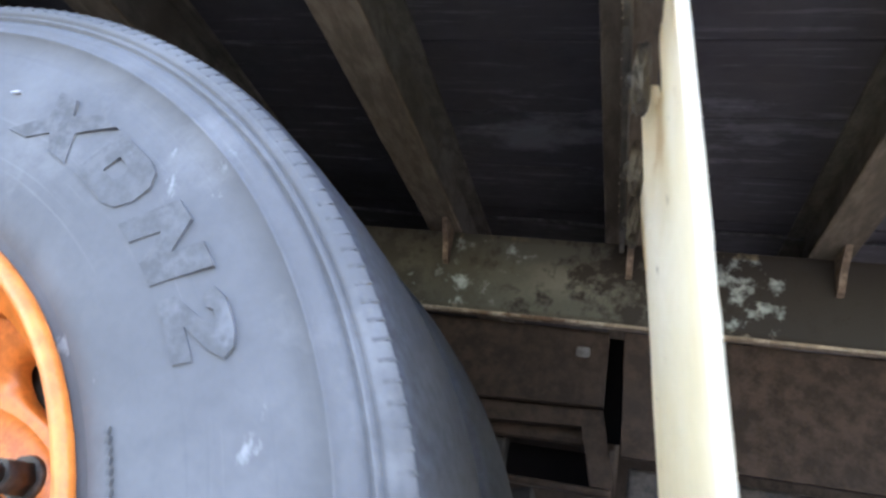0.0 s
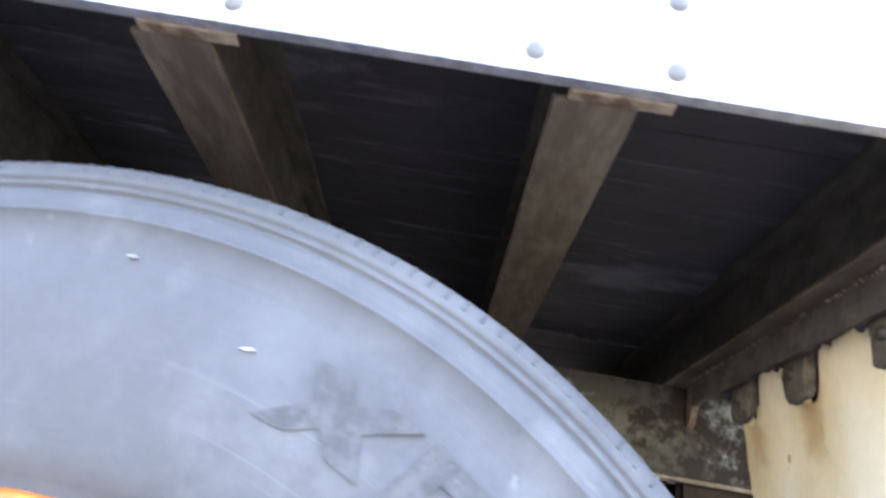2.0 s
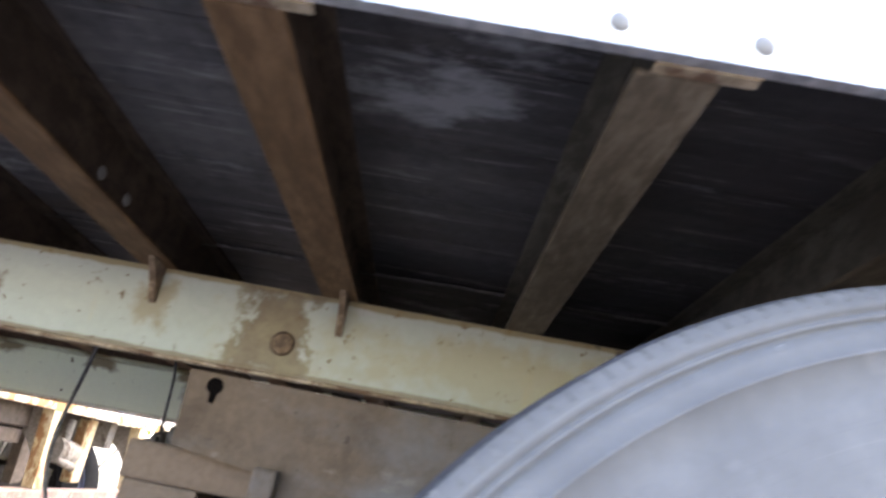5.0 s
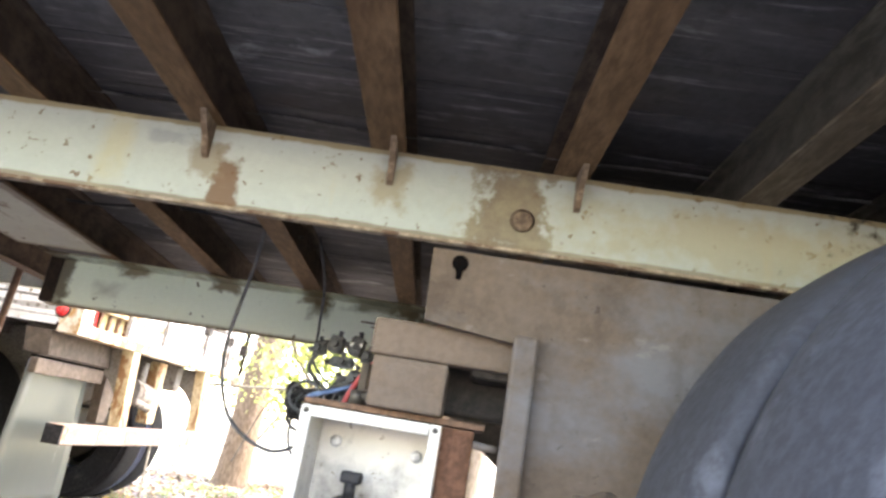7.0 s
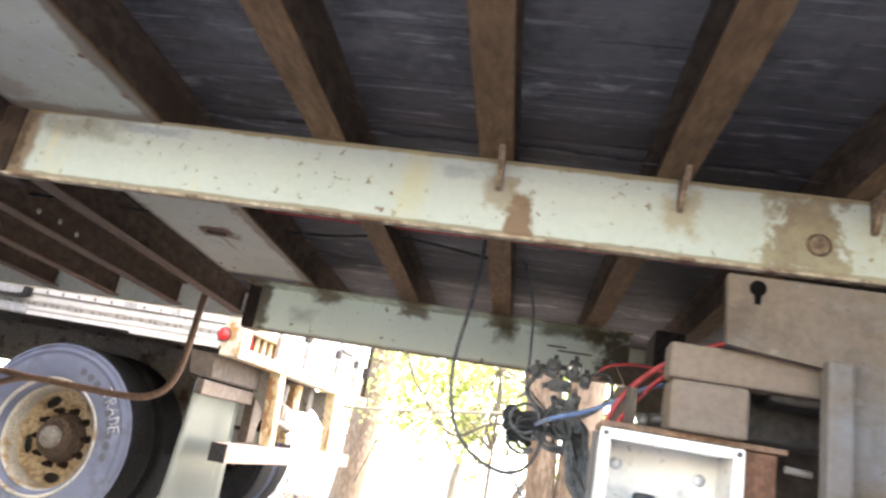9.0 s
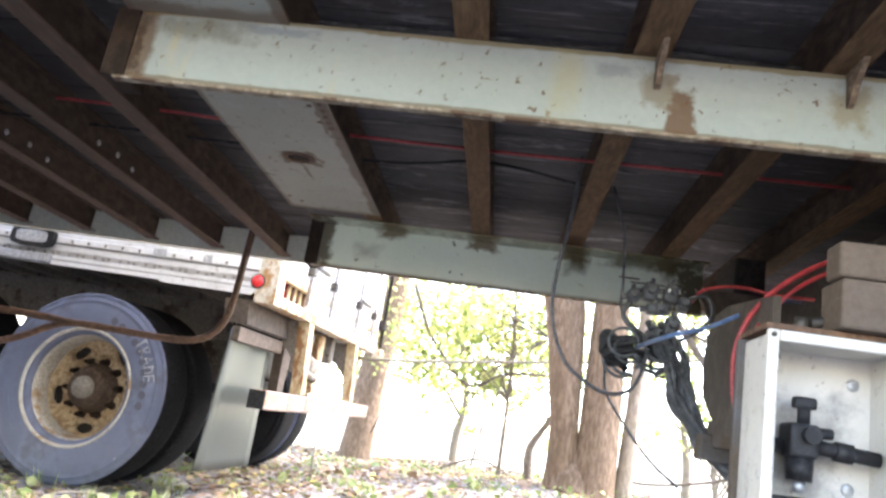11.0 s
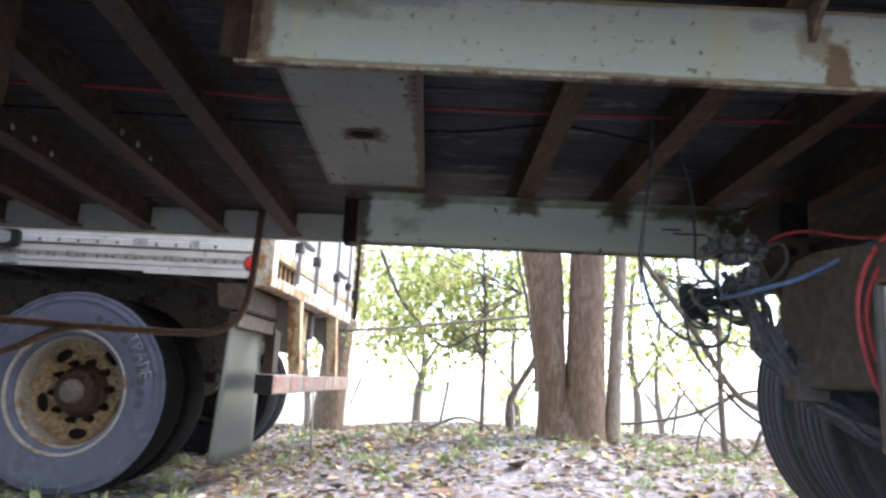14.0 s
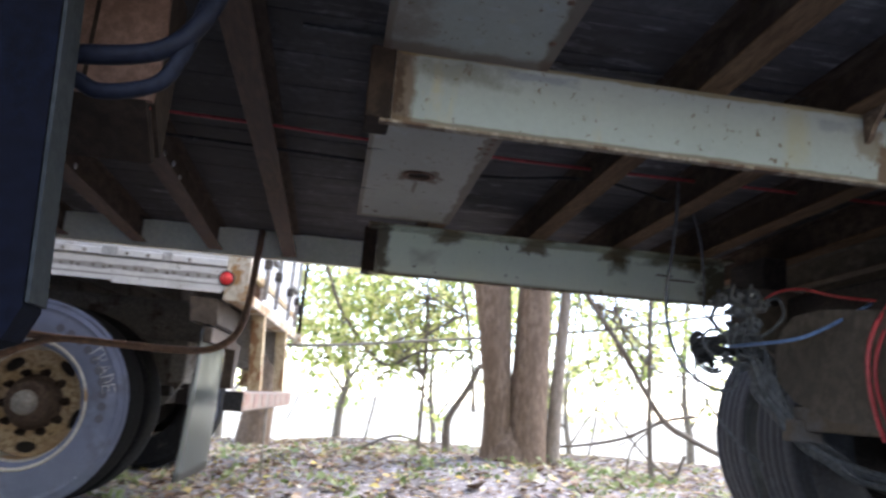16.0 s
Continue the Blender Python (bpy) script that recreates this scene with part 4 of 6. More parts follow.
for x, z in ((bx0 + 0.035, bz1 - 0.045), (bx1 - 0.035, bz1 - 0.05), (bx1 - 0.04, bz0 + 0.045)):
    part("washer", dome(bmesh.new(), (x, by1 - 0.006, z), 0.011, 0.004, (0, -1, 0), 12), M_alu, vbox)
part("housing", boxed(bx0 - 0.006, -0.385, by0 + 0.0, by1 + 0.02, bz1 + 0.008, bz1 + 0.018, 0.002), M_rust, vbox, "rusty brown cover plate")
part("housing", boxed(bx1 + 0.007, -0.400, by0 + 0.006, by1 + 0.02, bz0 - 0.02, bz1 + 0.006, 0.003), M_redbrown, vbox, "brown housing")
part("housing", boxed(bx0 - 0.012, bx1, by1 + 0.001, by1 + 0.018, bz0 - 0.03, bz1 + 0.006, 0.003), M_bog, vbox)
bm = bmesh.new()
vx, vy = -0.590, 0.885
box(bm, vx - 0.026, vx + 0.020, vy - 0.02, vy + 0.04, 0.585, 0.640, 0.006)
cyl(bm, (vx, vy, 0.640), (vx, vy, 0.668), 0.010, seg=12)
box(bm, vx - 0.018, vx + 0.018, vy - 0.012, vy + 0.012, 0.664, 0.684, 0.005)
cyl(bm, (vx - 0.004, vy, 0.585), (vx - 0.004, vy, 0.548), 0.022, 0.020, 14)
cyl(bm, (vx + 0.018, vy, 0.606), (vx + 0.118, vy, 0.600), 0.012, seg=12)
cyl(bm, (vx + 0.05, vy, 0.604), (vx + 0.075, vy, 0.602), 0.018, seg=6)
cyl(bm, (vx - 0.024, vy + 0.02, 0.60), (vx - 0.075, vy + 0.03, 0.60), 0.013, seg=12)
cyl(bm, (vx + 0.005, vy - 0.02, 0.622), (vx + 0.005, vy - 0.034, 0.622), 0.014, seg=12)
cyl(bm, (vx + 0.02, vy, 0.628), (vx + 0.045, vy, 0.630), 0.009, seg=8)
valve = part("valve", bm, M_black, vbox, "black air valve with fittings")
part("valve_fitting", cyl(bmesh.new(), (vx - 0.004, vy, 0.5475), (vx - 0.004, vy, 0.530), 0.011, 0.009, 12), M_alu, valve, "bright brass-steel fitting")
bm = bmesh.new()
tube(bm, [(bx0 + 0.02, 0.90, 0.512), (vx + 0.02, 0.895, 0.515), (bx1 - 0.04, 0.90, 0.512)], 0.008)
part("drain_pipe", bm, M_nut, vbox)

bm = bmesh.new()
cyl(bm, (-0.560, 0.86, 0.791), (-0.560, 0.86, 0.835), 0.013, seg=10)
cyl(bm, (-0.560, 0.86, 0.812), (-0.595, 0.86, 0.806), 0.010, seg=8)
cyl(bm, (-0.560, 0.86, 0.835), (-0.560, 0.86, 0.850), 0.017, 0.014, 6)
cyl(bm, (-0.605, 0.87, 0.791), (-0.605, 0.87, 0.815), 0.012, seg=8)
part("pipe_fitting", bm, M_nut, vbox, "grey pipe fittings on the box")
# hoses and cables
run("red_hose", [(-0.628, 1.05, 0.575), (-0.645, 1.05, 0.62), (-0.663, 1.05, 0.709), (-0.658, 1.05, 0.791), (-0.623, 1.05, 0.866), (-0.554, 1.05, 0.935), (-0.455, 1.05, 0.99), (-0.28, 1.0, 1.035)], 0.0056, M_hosered, trailer, "red air hose")
run("red_hose", [(-0.62, 1.04, 0.60), (-0.652, 1.04, 0.70), (-0.645, 1.04, 0.78), (-0.60, 1.05, 0.855), (-0.542, 1.05, 0.919), (-0.45, 1.05, 0.968), (-0.28, 1.0, 1.0)], 0.0048, M_hosered, trailer, "red air hose")
run("red_wire", [(-0.66, 1.5, 0.95), (-0.64, 1.45, 0.975), (-0.56, 1.45, 0.992), (-0.47, 1.42, 0.975), (-0.40, 1.3, 0.95)], 0.0045, M_hosered, trailer)
run("blue_hose", [(-0.80, 1.42, 0.80), (-0.76, 1.2, 0.805), (-0.676, 1.2, 0.838), (-0.556, 1.2, 0.907), (-0.46, 1.3, 0.94)], 0.0050, M_hoseblue, trailer, "blue air hose")
run("hanging_cable", [(-0.99, 1.35, 1.26), (-0.998, 1.35, 1.10), (-1.02, 1.35, 0.92), (-1.012, 1.35, 0.82), (-0.978, 1.35, 0.738), (-0.926, 1.35, 0.694), (-0.865, 1.36, 0.672), (-0.815, 1.37, 0.687), (-0.788, 1.40, 0.73), (-0.77, 1.44, 0.80)], 0.0048, M_cable, trailer, "looped black cable hanging from the floor")
run("hanging_cable", [(-0.89, 1.5, 1.24), (-0.85, 1.5, 1.11), (-0.84, 1.5, 0.98), (-0.83, 1.5, 0.89), (-0.72, 1.5, 0.81)], 0.0036, M_cable, trailer, "dull blue-grey cable")
run("hanging_cable", [(-0.86, 1.5, 0.81), (-0.86, 1.5, 0.70), (-0.81, 1.5, 0.62), (-0.73, 1.5, 0.53), (-0.66, 1.5, 0.48)], 0.004, M_cable, trailer)
for i in range(15):
    rnd = random.Random(40 + i)
    j = lambda s=0.03: rnd.uniform(-s, s)
    run("bundled_cable", [(-0.76 + j(), 1.5 + j(0.05), 0.86 + j()), (-0.70 + j(), 1.48 + j(0.05), 0.80 + j()), (-0.68 + j(0.025), 1.46 + j(), 0.70 + j(0.02)), (-0.63 + j(0.02), 1.44 + j(), 0.60 + j(0.02)),
                         (-0.55 + j(0.02), 1.40 + j(), 0.53 + j(0.02)), (-0.44 + j(0.02), 1.35 + j(), 0.475 + j(0.02)), (-0.25, 1.3, 0.47)], rnd.uniform(0.006, 0.011), M_cable, trailer)
for i in range(9):
    rnd = random.Random(80 + i)
    cx, cy, cz, r = (-0.815 if i % 2 else -0.735) + rnd.uniform(-0.02, 0.02), 1.47 + rnd.uniform(-0.04, 0.04), 0.79 + rnd.uniform(-0.025, 0.03), rnd.uniform(0.025, 0.048)
    tx = rnd.uniform(-0.5, 0.5)
    run("cable_coil", [(cx + r * math.cos(a), cy + 0.3 * r * math.sin(a + tx), cz + r * math.sin(a)) for a in (2 * math.pi * k / 10 + tx for k in range(10))], rnd.uniform(0.0035, 0.006), M_cable, trailer)
for i in range(7):
    rnd = random.Random(120 + i)
    run("cable_end", [(-0.73, 1.48, 0.80 + rnd.uniform(-0.02, 0.02)), (-0.80, 1.48 + rnd.uniform(-0.02, 0.02), 0.80 + rnd.uniform(-0.03, 0.03)), (-0.865, 1.48, 0.805 + rnd.uniform(-0.035, 0.035)),
                     (-0.875 + rnd.uniform(-0.02, 0.02), 1.49, 0.785 + rnd.uniform(-0.03, 0.03)), (-0.81, 1.5, 0.765 + rnd.uniform(-0.02, 0.02))], 0.008, M_black, trailer)
for i, (x, z, w, h) in enumerate(((-0.815, 0.935, 0.030, 0.034), (-0.775, 0.950, 0.038, 0.046), (-0.722, 0.952, 0.036, 0.050), (-0.690, 0.928, 0.030, 0.034), (-0.752, 0.908, 0.060, 0.028), (-0.715, 0.868, 0.034, 0.050))):
    rnd = random.Random(60 + i)
    bm = boxed(x - w / 2, x + w / 2, 1.43, 1.48, z - h / 2, z + h / 2, 0.009)
    cyl(bm, (x, 1.43, z), (x + rnd.uniform(-0.006, 0.006), 1.412, z), 0.010, 0.008, 10)
    cyl(bm, (x - w / 2, 1.455, z), (x - w / 2 - 0.016, 1.455, z - 0.004), 0.007, seg=8)
    cyl(bm, (x, 1.455, z + h / 2), (x + rnd.uniform(-0.008, 0.008), 1.455, z + h / 2 + 0.014), 0.006, seg=8)
    bmesh.ops.rotate(bm, verts=bm.verts[:], cent=(x, 1.455, z), matrix=Matrix.Rotation(rnd.uniform(-0.25, 0.25), 3, "Y"))
    part("relay_valve", bm, M_cable, trailer, "grimy grey relay valve")
part("valve_tag", boxed(-0.735, -0.705, 1.422, 1.428, 0.950, 0.958), M_alu, trailer)
run("valve_hose", [(-0.68, 1.45, 0.945), (-0.635, 1.45, 0.955), (-0.620, 1.45, 0.91), (-0.65, 1.46, 0.865), (-0.70, 1.47, 0.83)], 0.005, M_cable, trailer)
run("valve_hose", [(-0.815, 1.455, 0.93), (-0.835, 1.46, 0.88), (-0.78, 1.48, 0.83)], 0.006, M_cable, trailer)

# bent bar under the far side
run("bent_bar", [(-2.285, 2.35, 1.19), (-2.292, 2.35, 1.03), (-2.30, 2.35, 0.88), (-2.325, 2.35, 0.775), (-2.39, 2.35, 0.712), (-2.50, 2.35, 0.688), (-2.75, 2.35, 0.688), (-2.97, 2.35, 0.690),
                 (-3.08, 2.35, 0.660), (-3.20, 2.35, 0.60), (-3.33, 2.35, 0.565), (-3.6, 2.35, 0.56)], 0.0145, M_rust, trailer, "rusty bent steel bar", 12)
run("bent_bar", [(-2.97, 2.352, 0.690), (-3.2, 2.352, 0.700), (-3.5, 2.352, 0.700)], 0.015, M_rust, trailer, "", 12)

# post, bracket and hoses towards the front
bm = bmesh.new()
# rear edge is a real post; the run forward is added to block light
prism(bm, [(-9.2, 1.17), (-2.224, 1.17), (-2.211, 0.99), (-2.190, 0.71), (-2.184, 0.625), (-2.197, 0.592), (-2.30, 0.55), (-2.80, 0.53), (-2.90, 0.32), (-9.2, 0.32)], "y", 0.336, 0.386)
post = part("underbody_box", bm, M_navy, trailer, "dark navy steel post, carried on out of view to block light")
bm = bmesh.new()
prism(bm, [(-2.223, 1.168), (-2.210, 0.99), (-2.189, 0.71), (-2.183, 0.63), (-2.179, 0.63), (-2.185, 0.71), (-2.206, 0.99), (-2.219, 1.168)], "y", 0.338, 0.384)
part("edge_plate", bm, M_greyedge, post, "dull grey-green end face")
# light is painted: pale colour on the lit face, dark on fold and side
bm = bmesh.new()
prism(bm, [(-2.42, 1.178), (-2.175, 1.178), (-2.168, 1.06), (-2.172, 0.965), (-2.42, 0.965)], "y", 0.585, 0.597)
brk = part("bracket_plate", bm, M_litrust, trailer, "rust-coloured steel bracket, face coloured as lit, with dark streaks")
bm = bmesh.new()
prism(bm, [(0.586, 0.964), (0.67, 0.897), (0.680, 0.905), (0.600, 0.976)], "x", -2.42, -2.181)
part("bracket_fold", bm, M_darkbrown, brk, "folded underside in red-brown darkened as shade")
bm = bmesh.new()
prism(bm, [(0.598, 1.178), (0.598, 0.980), (0.676, 0.910), (0.690, 0.95), (0.690, 1.178)], "x", -2.180, -2.173)
part("bracket_side", bm, M_darkbrown, brk, "side gusset in red-brown darkened as shade")
bm = bmesh.new()
box(bm, -2.272, -2.266, 0.5835, 0.5848, 0.967, 1.175)
part("rust_streak", bm, M_darkbrown, brk)
hoses = [run("rubber_hose", [(-2.40, 0.45, 0.955), (-2.30, 0.43, 0.945), (-2.22, 0.425, 0.945), (-2.148, 0.425, 0.956), (-2.105, 0.425, 0.979), (-2.075, 0.43, 1.032), (-2.062, 0.45, 1.11), (-2.06, 0.5, 1.20)], 0.0125, M_hosenavy, trailer, "dark blue rubber hose", 12),
         run("rubber_hose", [(-2.40, 0.46, 0.965), (-2.28, 0.44, 0.935), (-2.22, 0.43, 0.915), (-2.185, 0.43, 0.903), (-2.125, 0.43, 0.921), (-2.10, 0.43, 0.965), (-2.085, 0.44, 1.04), (-2.075, 0.46, 1.15)], 0.010, M_hosenavy, trailer, "", 12)]
settled |= {post, brk, *hoses}

# the running gear ahead of the wheel, and all that lies beyond, stand turned a little against the floor above
LEAN = Matrix(((0.9987, 0.0503, 0.0120, -0.0547), (-0.0499, 0.9982, -0.0325, -0.0051), (-0.0136, 0.0318, 0.9994, -0.0493), (0, 0, 0, 1)))
LEAN = Matrix.LocRotScale(LEAN.translation, LEAN.to_quaternion(), None)
for o in trailer.children:
    if o not in settled:
        o.matrix_basis = LEAN @ o.matrix_basis

# mud flap behind the near tyre
CLAMPS = (0.05, 0.205, 0.375, 0.52)


def flap_mesh():
    bm = bmesh.new()
    ny, nz = 90, 34
    grid = []
    for j in range(nz + 1):
        row = []
        for i in range(ny + 1):
            y = -0.005 + 0.565 * i / ny
            d = min(abs(y - c) for c in CLAMPS)
            tear = 0.050 * max(0.0, 1 - (d / 0.030) ** 4) + 0.010 * noise.noise(Vector((y * 60, 0.3, 1))) + 0.008 * noise.noise(Vector((y * 170, 2.3, 1)))
            top = 1.150 - tear
            z = top - (top - 0.30) * (j / nz) ** 1.25
            x = 0.950 + 0.118 * (1.03 - z) + 0.006 * math.sin(2.5 * math.pi * i / ny) + 0.010 * noise.noise(Vector((y * 9, z * 4, 7))) * max(0, 1 - j / 16)
            row.append(bm.verts.new((x, y + 0.004 * noise.noise(Vector((z * 30, i // ny, 4))), z)))
        grid.append(row)
    for a, b in zip(grid, grid[1:]):
        for i in range(ny):
            bm.faces.new((a[i], a[i + 1], b[i + 1], b[i])).smooth = True
    ext = bmesh.ops.extrude_face_region(bm, geom=bm.faces[:])
    for g in ext["geom"]:
        if isinstance(g, bmesh.types.BMVert):
            g.co.x += 0.008
    return bm


flap = part("mud_flap", flap_mesh(), M_flap, trailer, "yellowed white plastic mud flap, torn along its bolts")
bm = bmesh.new()
pts = [(0.02, 1.179)] + [(0.02 + 0.64 * i / 40, 1.140 + 0.006 * noise.noise(Vector((i * 0.7, 0, 3)))) for i in range(41)] + [(0.66, 1.179)]
prism(bm, pts, "x", 0.910, 0.917)
part("flap_angle", bm, M_webgrey, flap, "brown steel angle with a ragged edge")
bm = bmesh.new()
for i in range(90):
    rnd = random.Random(700 + i)
    c = (0.9090 + rnd.uniform(-0.001, 0.001), 0.03 + 0.007 * i + rnd.uniform(-0.003, 0.003), 1.1775)
    dome(bm, c, rnd.uniform(0.0012, 0.0034), rnd.uniform(0.001, 0.0022), (-0.5, 0, -1), 6)
part("weld_bead", bm, M_dustcream, flap, "pale crusted weld")
for i, y in enumerate(CLAMPS):
    bm = bmesh.new()
    bmesh.ops.create_icosphere(bm, subdivisions=3, radius=1.0)
    for v in bm.verts:
        q = v.co / max(abs(v.co.y), abs(v.co.z), 0.6)
        w = 1 + 0.22 * noise.noise(v.co * 2.3 + Vector((i * 5.1, 0, 0))) + 0.10 * noise.noise(v.co * 6.0 + Vector((0, i * 3.7, 0)))
        v.co = Vector((0.929 + 0.009 * v.co.x * w, y + 0.024 * q.y * w, 1.126 + 0.028 * q.z * w))
    cl = part("clamp_plate", bm, M_clamp, flap, "grimy ragged clamp plate")
    part("bolt_head", dome(bmesh.new(), (0.921, y, 1.126), 0.009, 0.007, (-1, 0, 0), 6), M_nut, cl)


# ---- wheels ----
def tyre_mesh(R, seg, ribs=False, width=0.285):
    k = R / 0.547
    prof = [(0.300, 0.075), (0.300, 0.040), (0.306, 0.026), (0.320, 0.016), (0.326, 0.018), (0.330, 0.013), (0.350, 0.006), (0.385, 0.001), (0.420, 0.0), (0.448, 0.002), (0.470, 0.005), (0.4955, 0.0090), (0.4963, 0.0066),
            (0.4983, 0.0068), (0.4993, 0.0098), (0.508, 0.0120), (0.5145, 0.0140), (0.5152, 0.0174), (0.5185, 0.0178), (0.5192, 0.0150), (0.5222, 0.0160), (0.5230, 0.0188), (0.5256, 0.0193), (0.5264, 0.0172), (0.5310, 0.0185), (0.5380, 0.0215), (0.5430, 0.0275), (0.5462, 0.037)]
    half = [(r * k, y) for r, y in prof]
    mid = []
    if ribs:
        for g in (0.080, 0.118, 0.167, 0.205):
            mid += [(0.5485 * k, g - 0.0035), (0.5455 * k, g - 0.002), (0.5455 * k, g + 0.002), (0.5485 * k, g + 0.0035)]
    else:
        mid = [(0.5484 * k, 0.075), (0.5496 * k, width / 2), (0.5484 * k, width - 0.075)]
    full = half + mid + [(r, width - y) for r, y in half[::-1]]
    a = len(half)
    bm = lathe(bmesh.new(), full, seg, ((25, 26), 0.0012))
    for f in bm.faces:
        c = f.calc_center_median()
        if math.hypot(c.x, c.z) > 0.538 * k and c.y > 0.03:
            f.material_index = 1
    return bm


def disc_mesh(holes=5):
    """The dished wheel disc with its oval hand holes."""
    bm = bmesh.new()
    r0, r1, rc, n = 0.180, 0.264, 0.221, 40
    half = math.pi / holes

    def at(th, r):
        y = 0.165 + 0.03 * min(1.0, max(0.0, (0.264 - r) / 0.06))
        return (r * math.sin(th), y, r * math.cos(th))
    for h in range(holes):
        mid = 2 * math.pi * h / holes
        rings = [[], [], [], []]
        for i in range(n):
            a = 2 * math.pi * (i + 0.5) / n
            c, s_ = math.cos(a), math.sin(a)
            e = (0.053 / rc * c, 0.028 * s_)
            k = 1 / max(abs(c), abs(s_))
            o = (half * k * c, ((r1 - rc) if s_ > 0 else (rc - r0)) * k * s_)
            for ring, f in zip(rings, (0, 0.25, 0.6, 1)):
                ring.append(bm.verts.new(at(mid + e[0] + (o[0] - e[0]) * f, rc + e[1] + (o[1] - e[1]) * f)))
        for p, q in zip(rings, rings[1:]):
            for i in range(n):
                bm.faces.new((p[i], p[(i + 1) % n], q[(i + 1) % n], q[i])).smooth = True
        lip = [bm.verts.new(v.co + Vector((0, 0.022, 0))) for v in rings[0]]
        for i in range(n):
            bm.faces.new((rings[0][i], rings[0][(i + 1) % n], lip[(i + 1) % n], lip[i])).smooth = True
    bmesh.ops.remove_doubles(bm, verts=bm.verts[:], dist=0.0006)
    lathe(bm, [(0.1805, 0.195), (0.176, 0.190), (0.130, 0.190), (0.085, 0.192)], 60)
    return bm


def wheel(parent, R, seg, m_rim, m_edge, m_disc, label, n_nuts=10, turn=0.0, rubber=M_rubber, tread=M_tread, inset=0.33, inner_width=0.285, ribs=False):
    """One dual wheel at the origin, its face towards -y at depth 0."""
    barrel = [(0.300, 0.070), (0.303, 0.034), (0.316, 0.022), (0.322, 0.012), (0.319, 0.004), (0.311, 0.003), (0.305, 0.012), (0.300, 0.030), (0.290, 0.050), (0.276, 0.062), (0.270, 0.090), (0.264, 0.176),
              (0.262, 0.25), (0.275, 0.26), (0.285, 0.28)]
    w = part("wheel", lathe(bmesh.new(), barrel, 72), [m_edge], parent, label)
    outer = part("tyre", tyre_mesh(R, seg, ribs), [rubber, tread], w, "dusty grey rubber tyre")
    inner = part("tyre", tyre_mesh(R, 120, ribs, inner_width), [tread, tread], w, "inner tyre of the pair")
    inner.location.y = inset
    dsc = part("disc", disc_mesh(), m_disc, w)
    dsc.rotation_euler.y = radians(turn)
    part("brake_drum", cyl(bmesh.new(), (0, 0.25, 0), (0, 0.45, 0), 0.20, 0.205, 32), M_dark, w)
    # dark disc added to stop light showing through the hand holes
    part("drum_face", cyl(bmesh.new(), (0, 0.222, 0), (0, 0.236, 0), 0.258, 0.258, 40), M_dark, w)
    cap = M_nut if m_disc is M_orange else M_chassis
    part("hub_cap", lathe(bmesh.new(), [(0.0, 0.040), (0.012, 0.040), (0.015, 0.047), (0.036, 0.049), (0.046, 0.054), (0.052, 0.066), (0.055, 0.0895)], 32), cap, w, "grey metal hub cap")
    bm = lathe(bmesh.new(), [(0.0552, 0.090), (0.074, 0.093), (0.088, 0.099), (0.094, 0.104), (0.098, 0.108), (0.100, 0.160), (0.112, 0.170), (0.124, 0.180), (0.126, 0.205)], 40)
    part("hub", bm, M_nut if m_disc is M_orange else M_hub, w, "greasy rusty hub and cap")
    bm = bmesh.new()
    cyl(bm, (0, 0.194, 0), (0, 0.184, 0), 0.023, 0.021, 18)
    cyl(bm, (0, 0.184, 0), (0, 0.152, 0), 0.0175, 0.017, 6)
    cyl(bm, (0, 0.152, 0), (0, 0.130, 0), 0.011, 0.010, 10)
    nut = part("lug_nut", bm, M_nut if m_disc is M_orange else M_darkbrown, w, "dark lug nut")
    for i in range(n_nuts):
        a = 2 * math.pi * (i + 0.55) / n_nuts + radians(turn) * 0.8
        m = Matrix.Translation((0.152 * math.sin(a), 0, 0.152 * math.cos(a)))
        if i == 0:
            nut.matrix_basis = m
        else:
            again(nut, m=m)
    return w


own = wheel(trailer, 0.547, 928, M_orange, M_orange, M_orange, "orange steel wheel with a dusty tyre pair", turn=23.0, tread=M_treadgrey, inset=0.288, inner_width=0.252)
own.location = (0.306, 0.030, 0.551)
GLYPHS = {
    "X": [[(20.5, 1), (23.1, 1), (24.3, 0.72), (27.3, 1), (30.1, 1), (26.3, 0.5), (28.3, 0), (25.1, 0), (23.2, 0.27), (20.6, 0), (17.6, 0), (21.6, 0.5)]],
    "D": [[(30.2, 0), (31.3, 1), (34.4, 1), (34.4, 0.68), (33.5, 0.68), (33.2, 0.35), (34.4, 0.35), (34.4, 0)],
          [(34.4, 1), (36.8, 1), (38.3, 0.93), (39.3, 0.72), (39.3, 0.38), (38.2, 0.1), (36.6, 0), (34.4, 0), (34.4, 0.35), (35.2, 0.36), (35.7, 0.48), (35.7, 0.58), (35.3, 0.67), (34.4, 0.68)]],
    "N": [[(40.5, 0), (42.8, 1), (45.4, 1), (47.3, 0.50), (48.3, 1), (51.2, 1), (49.4, 0), (46.4, 0), (44.6, 0.52), (43.3, 0)]],
    "2": [[(51.4, 0), (58.5, 0), (59.0, 0.3), (55.4, 0.3), (58.5, 0.55), (59.9, 0.75), (59.3, 0.92), (57.6, 1), (54.6, 1), (53.1, 0.9), (52.9, 0.73), (54.6, 0.69), (55.1, 0.78), (56.0, 0.8), (56.5, 0.72), (55.5, 0.58), (52.0, 0.3)]]}
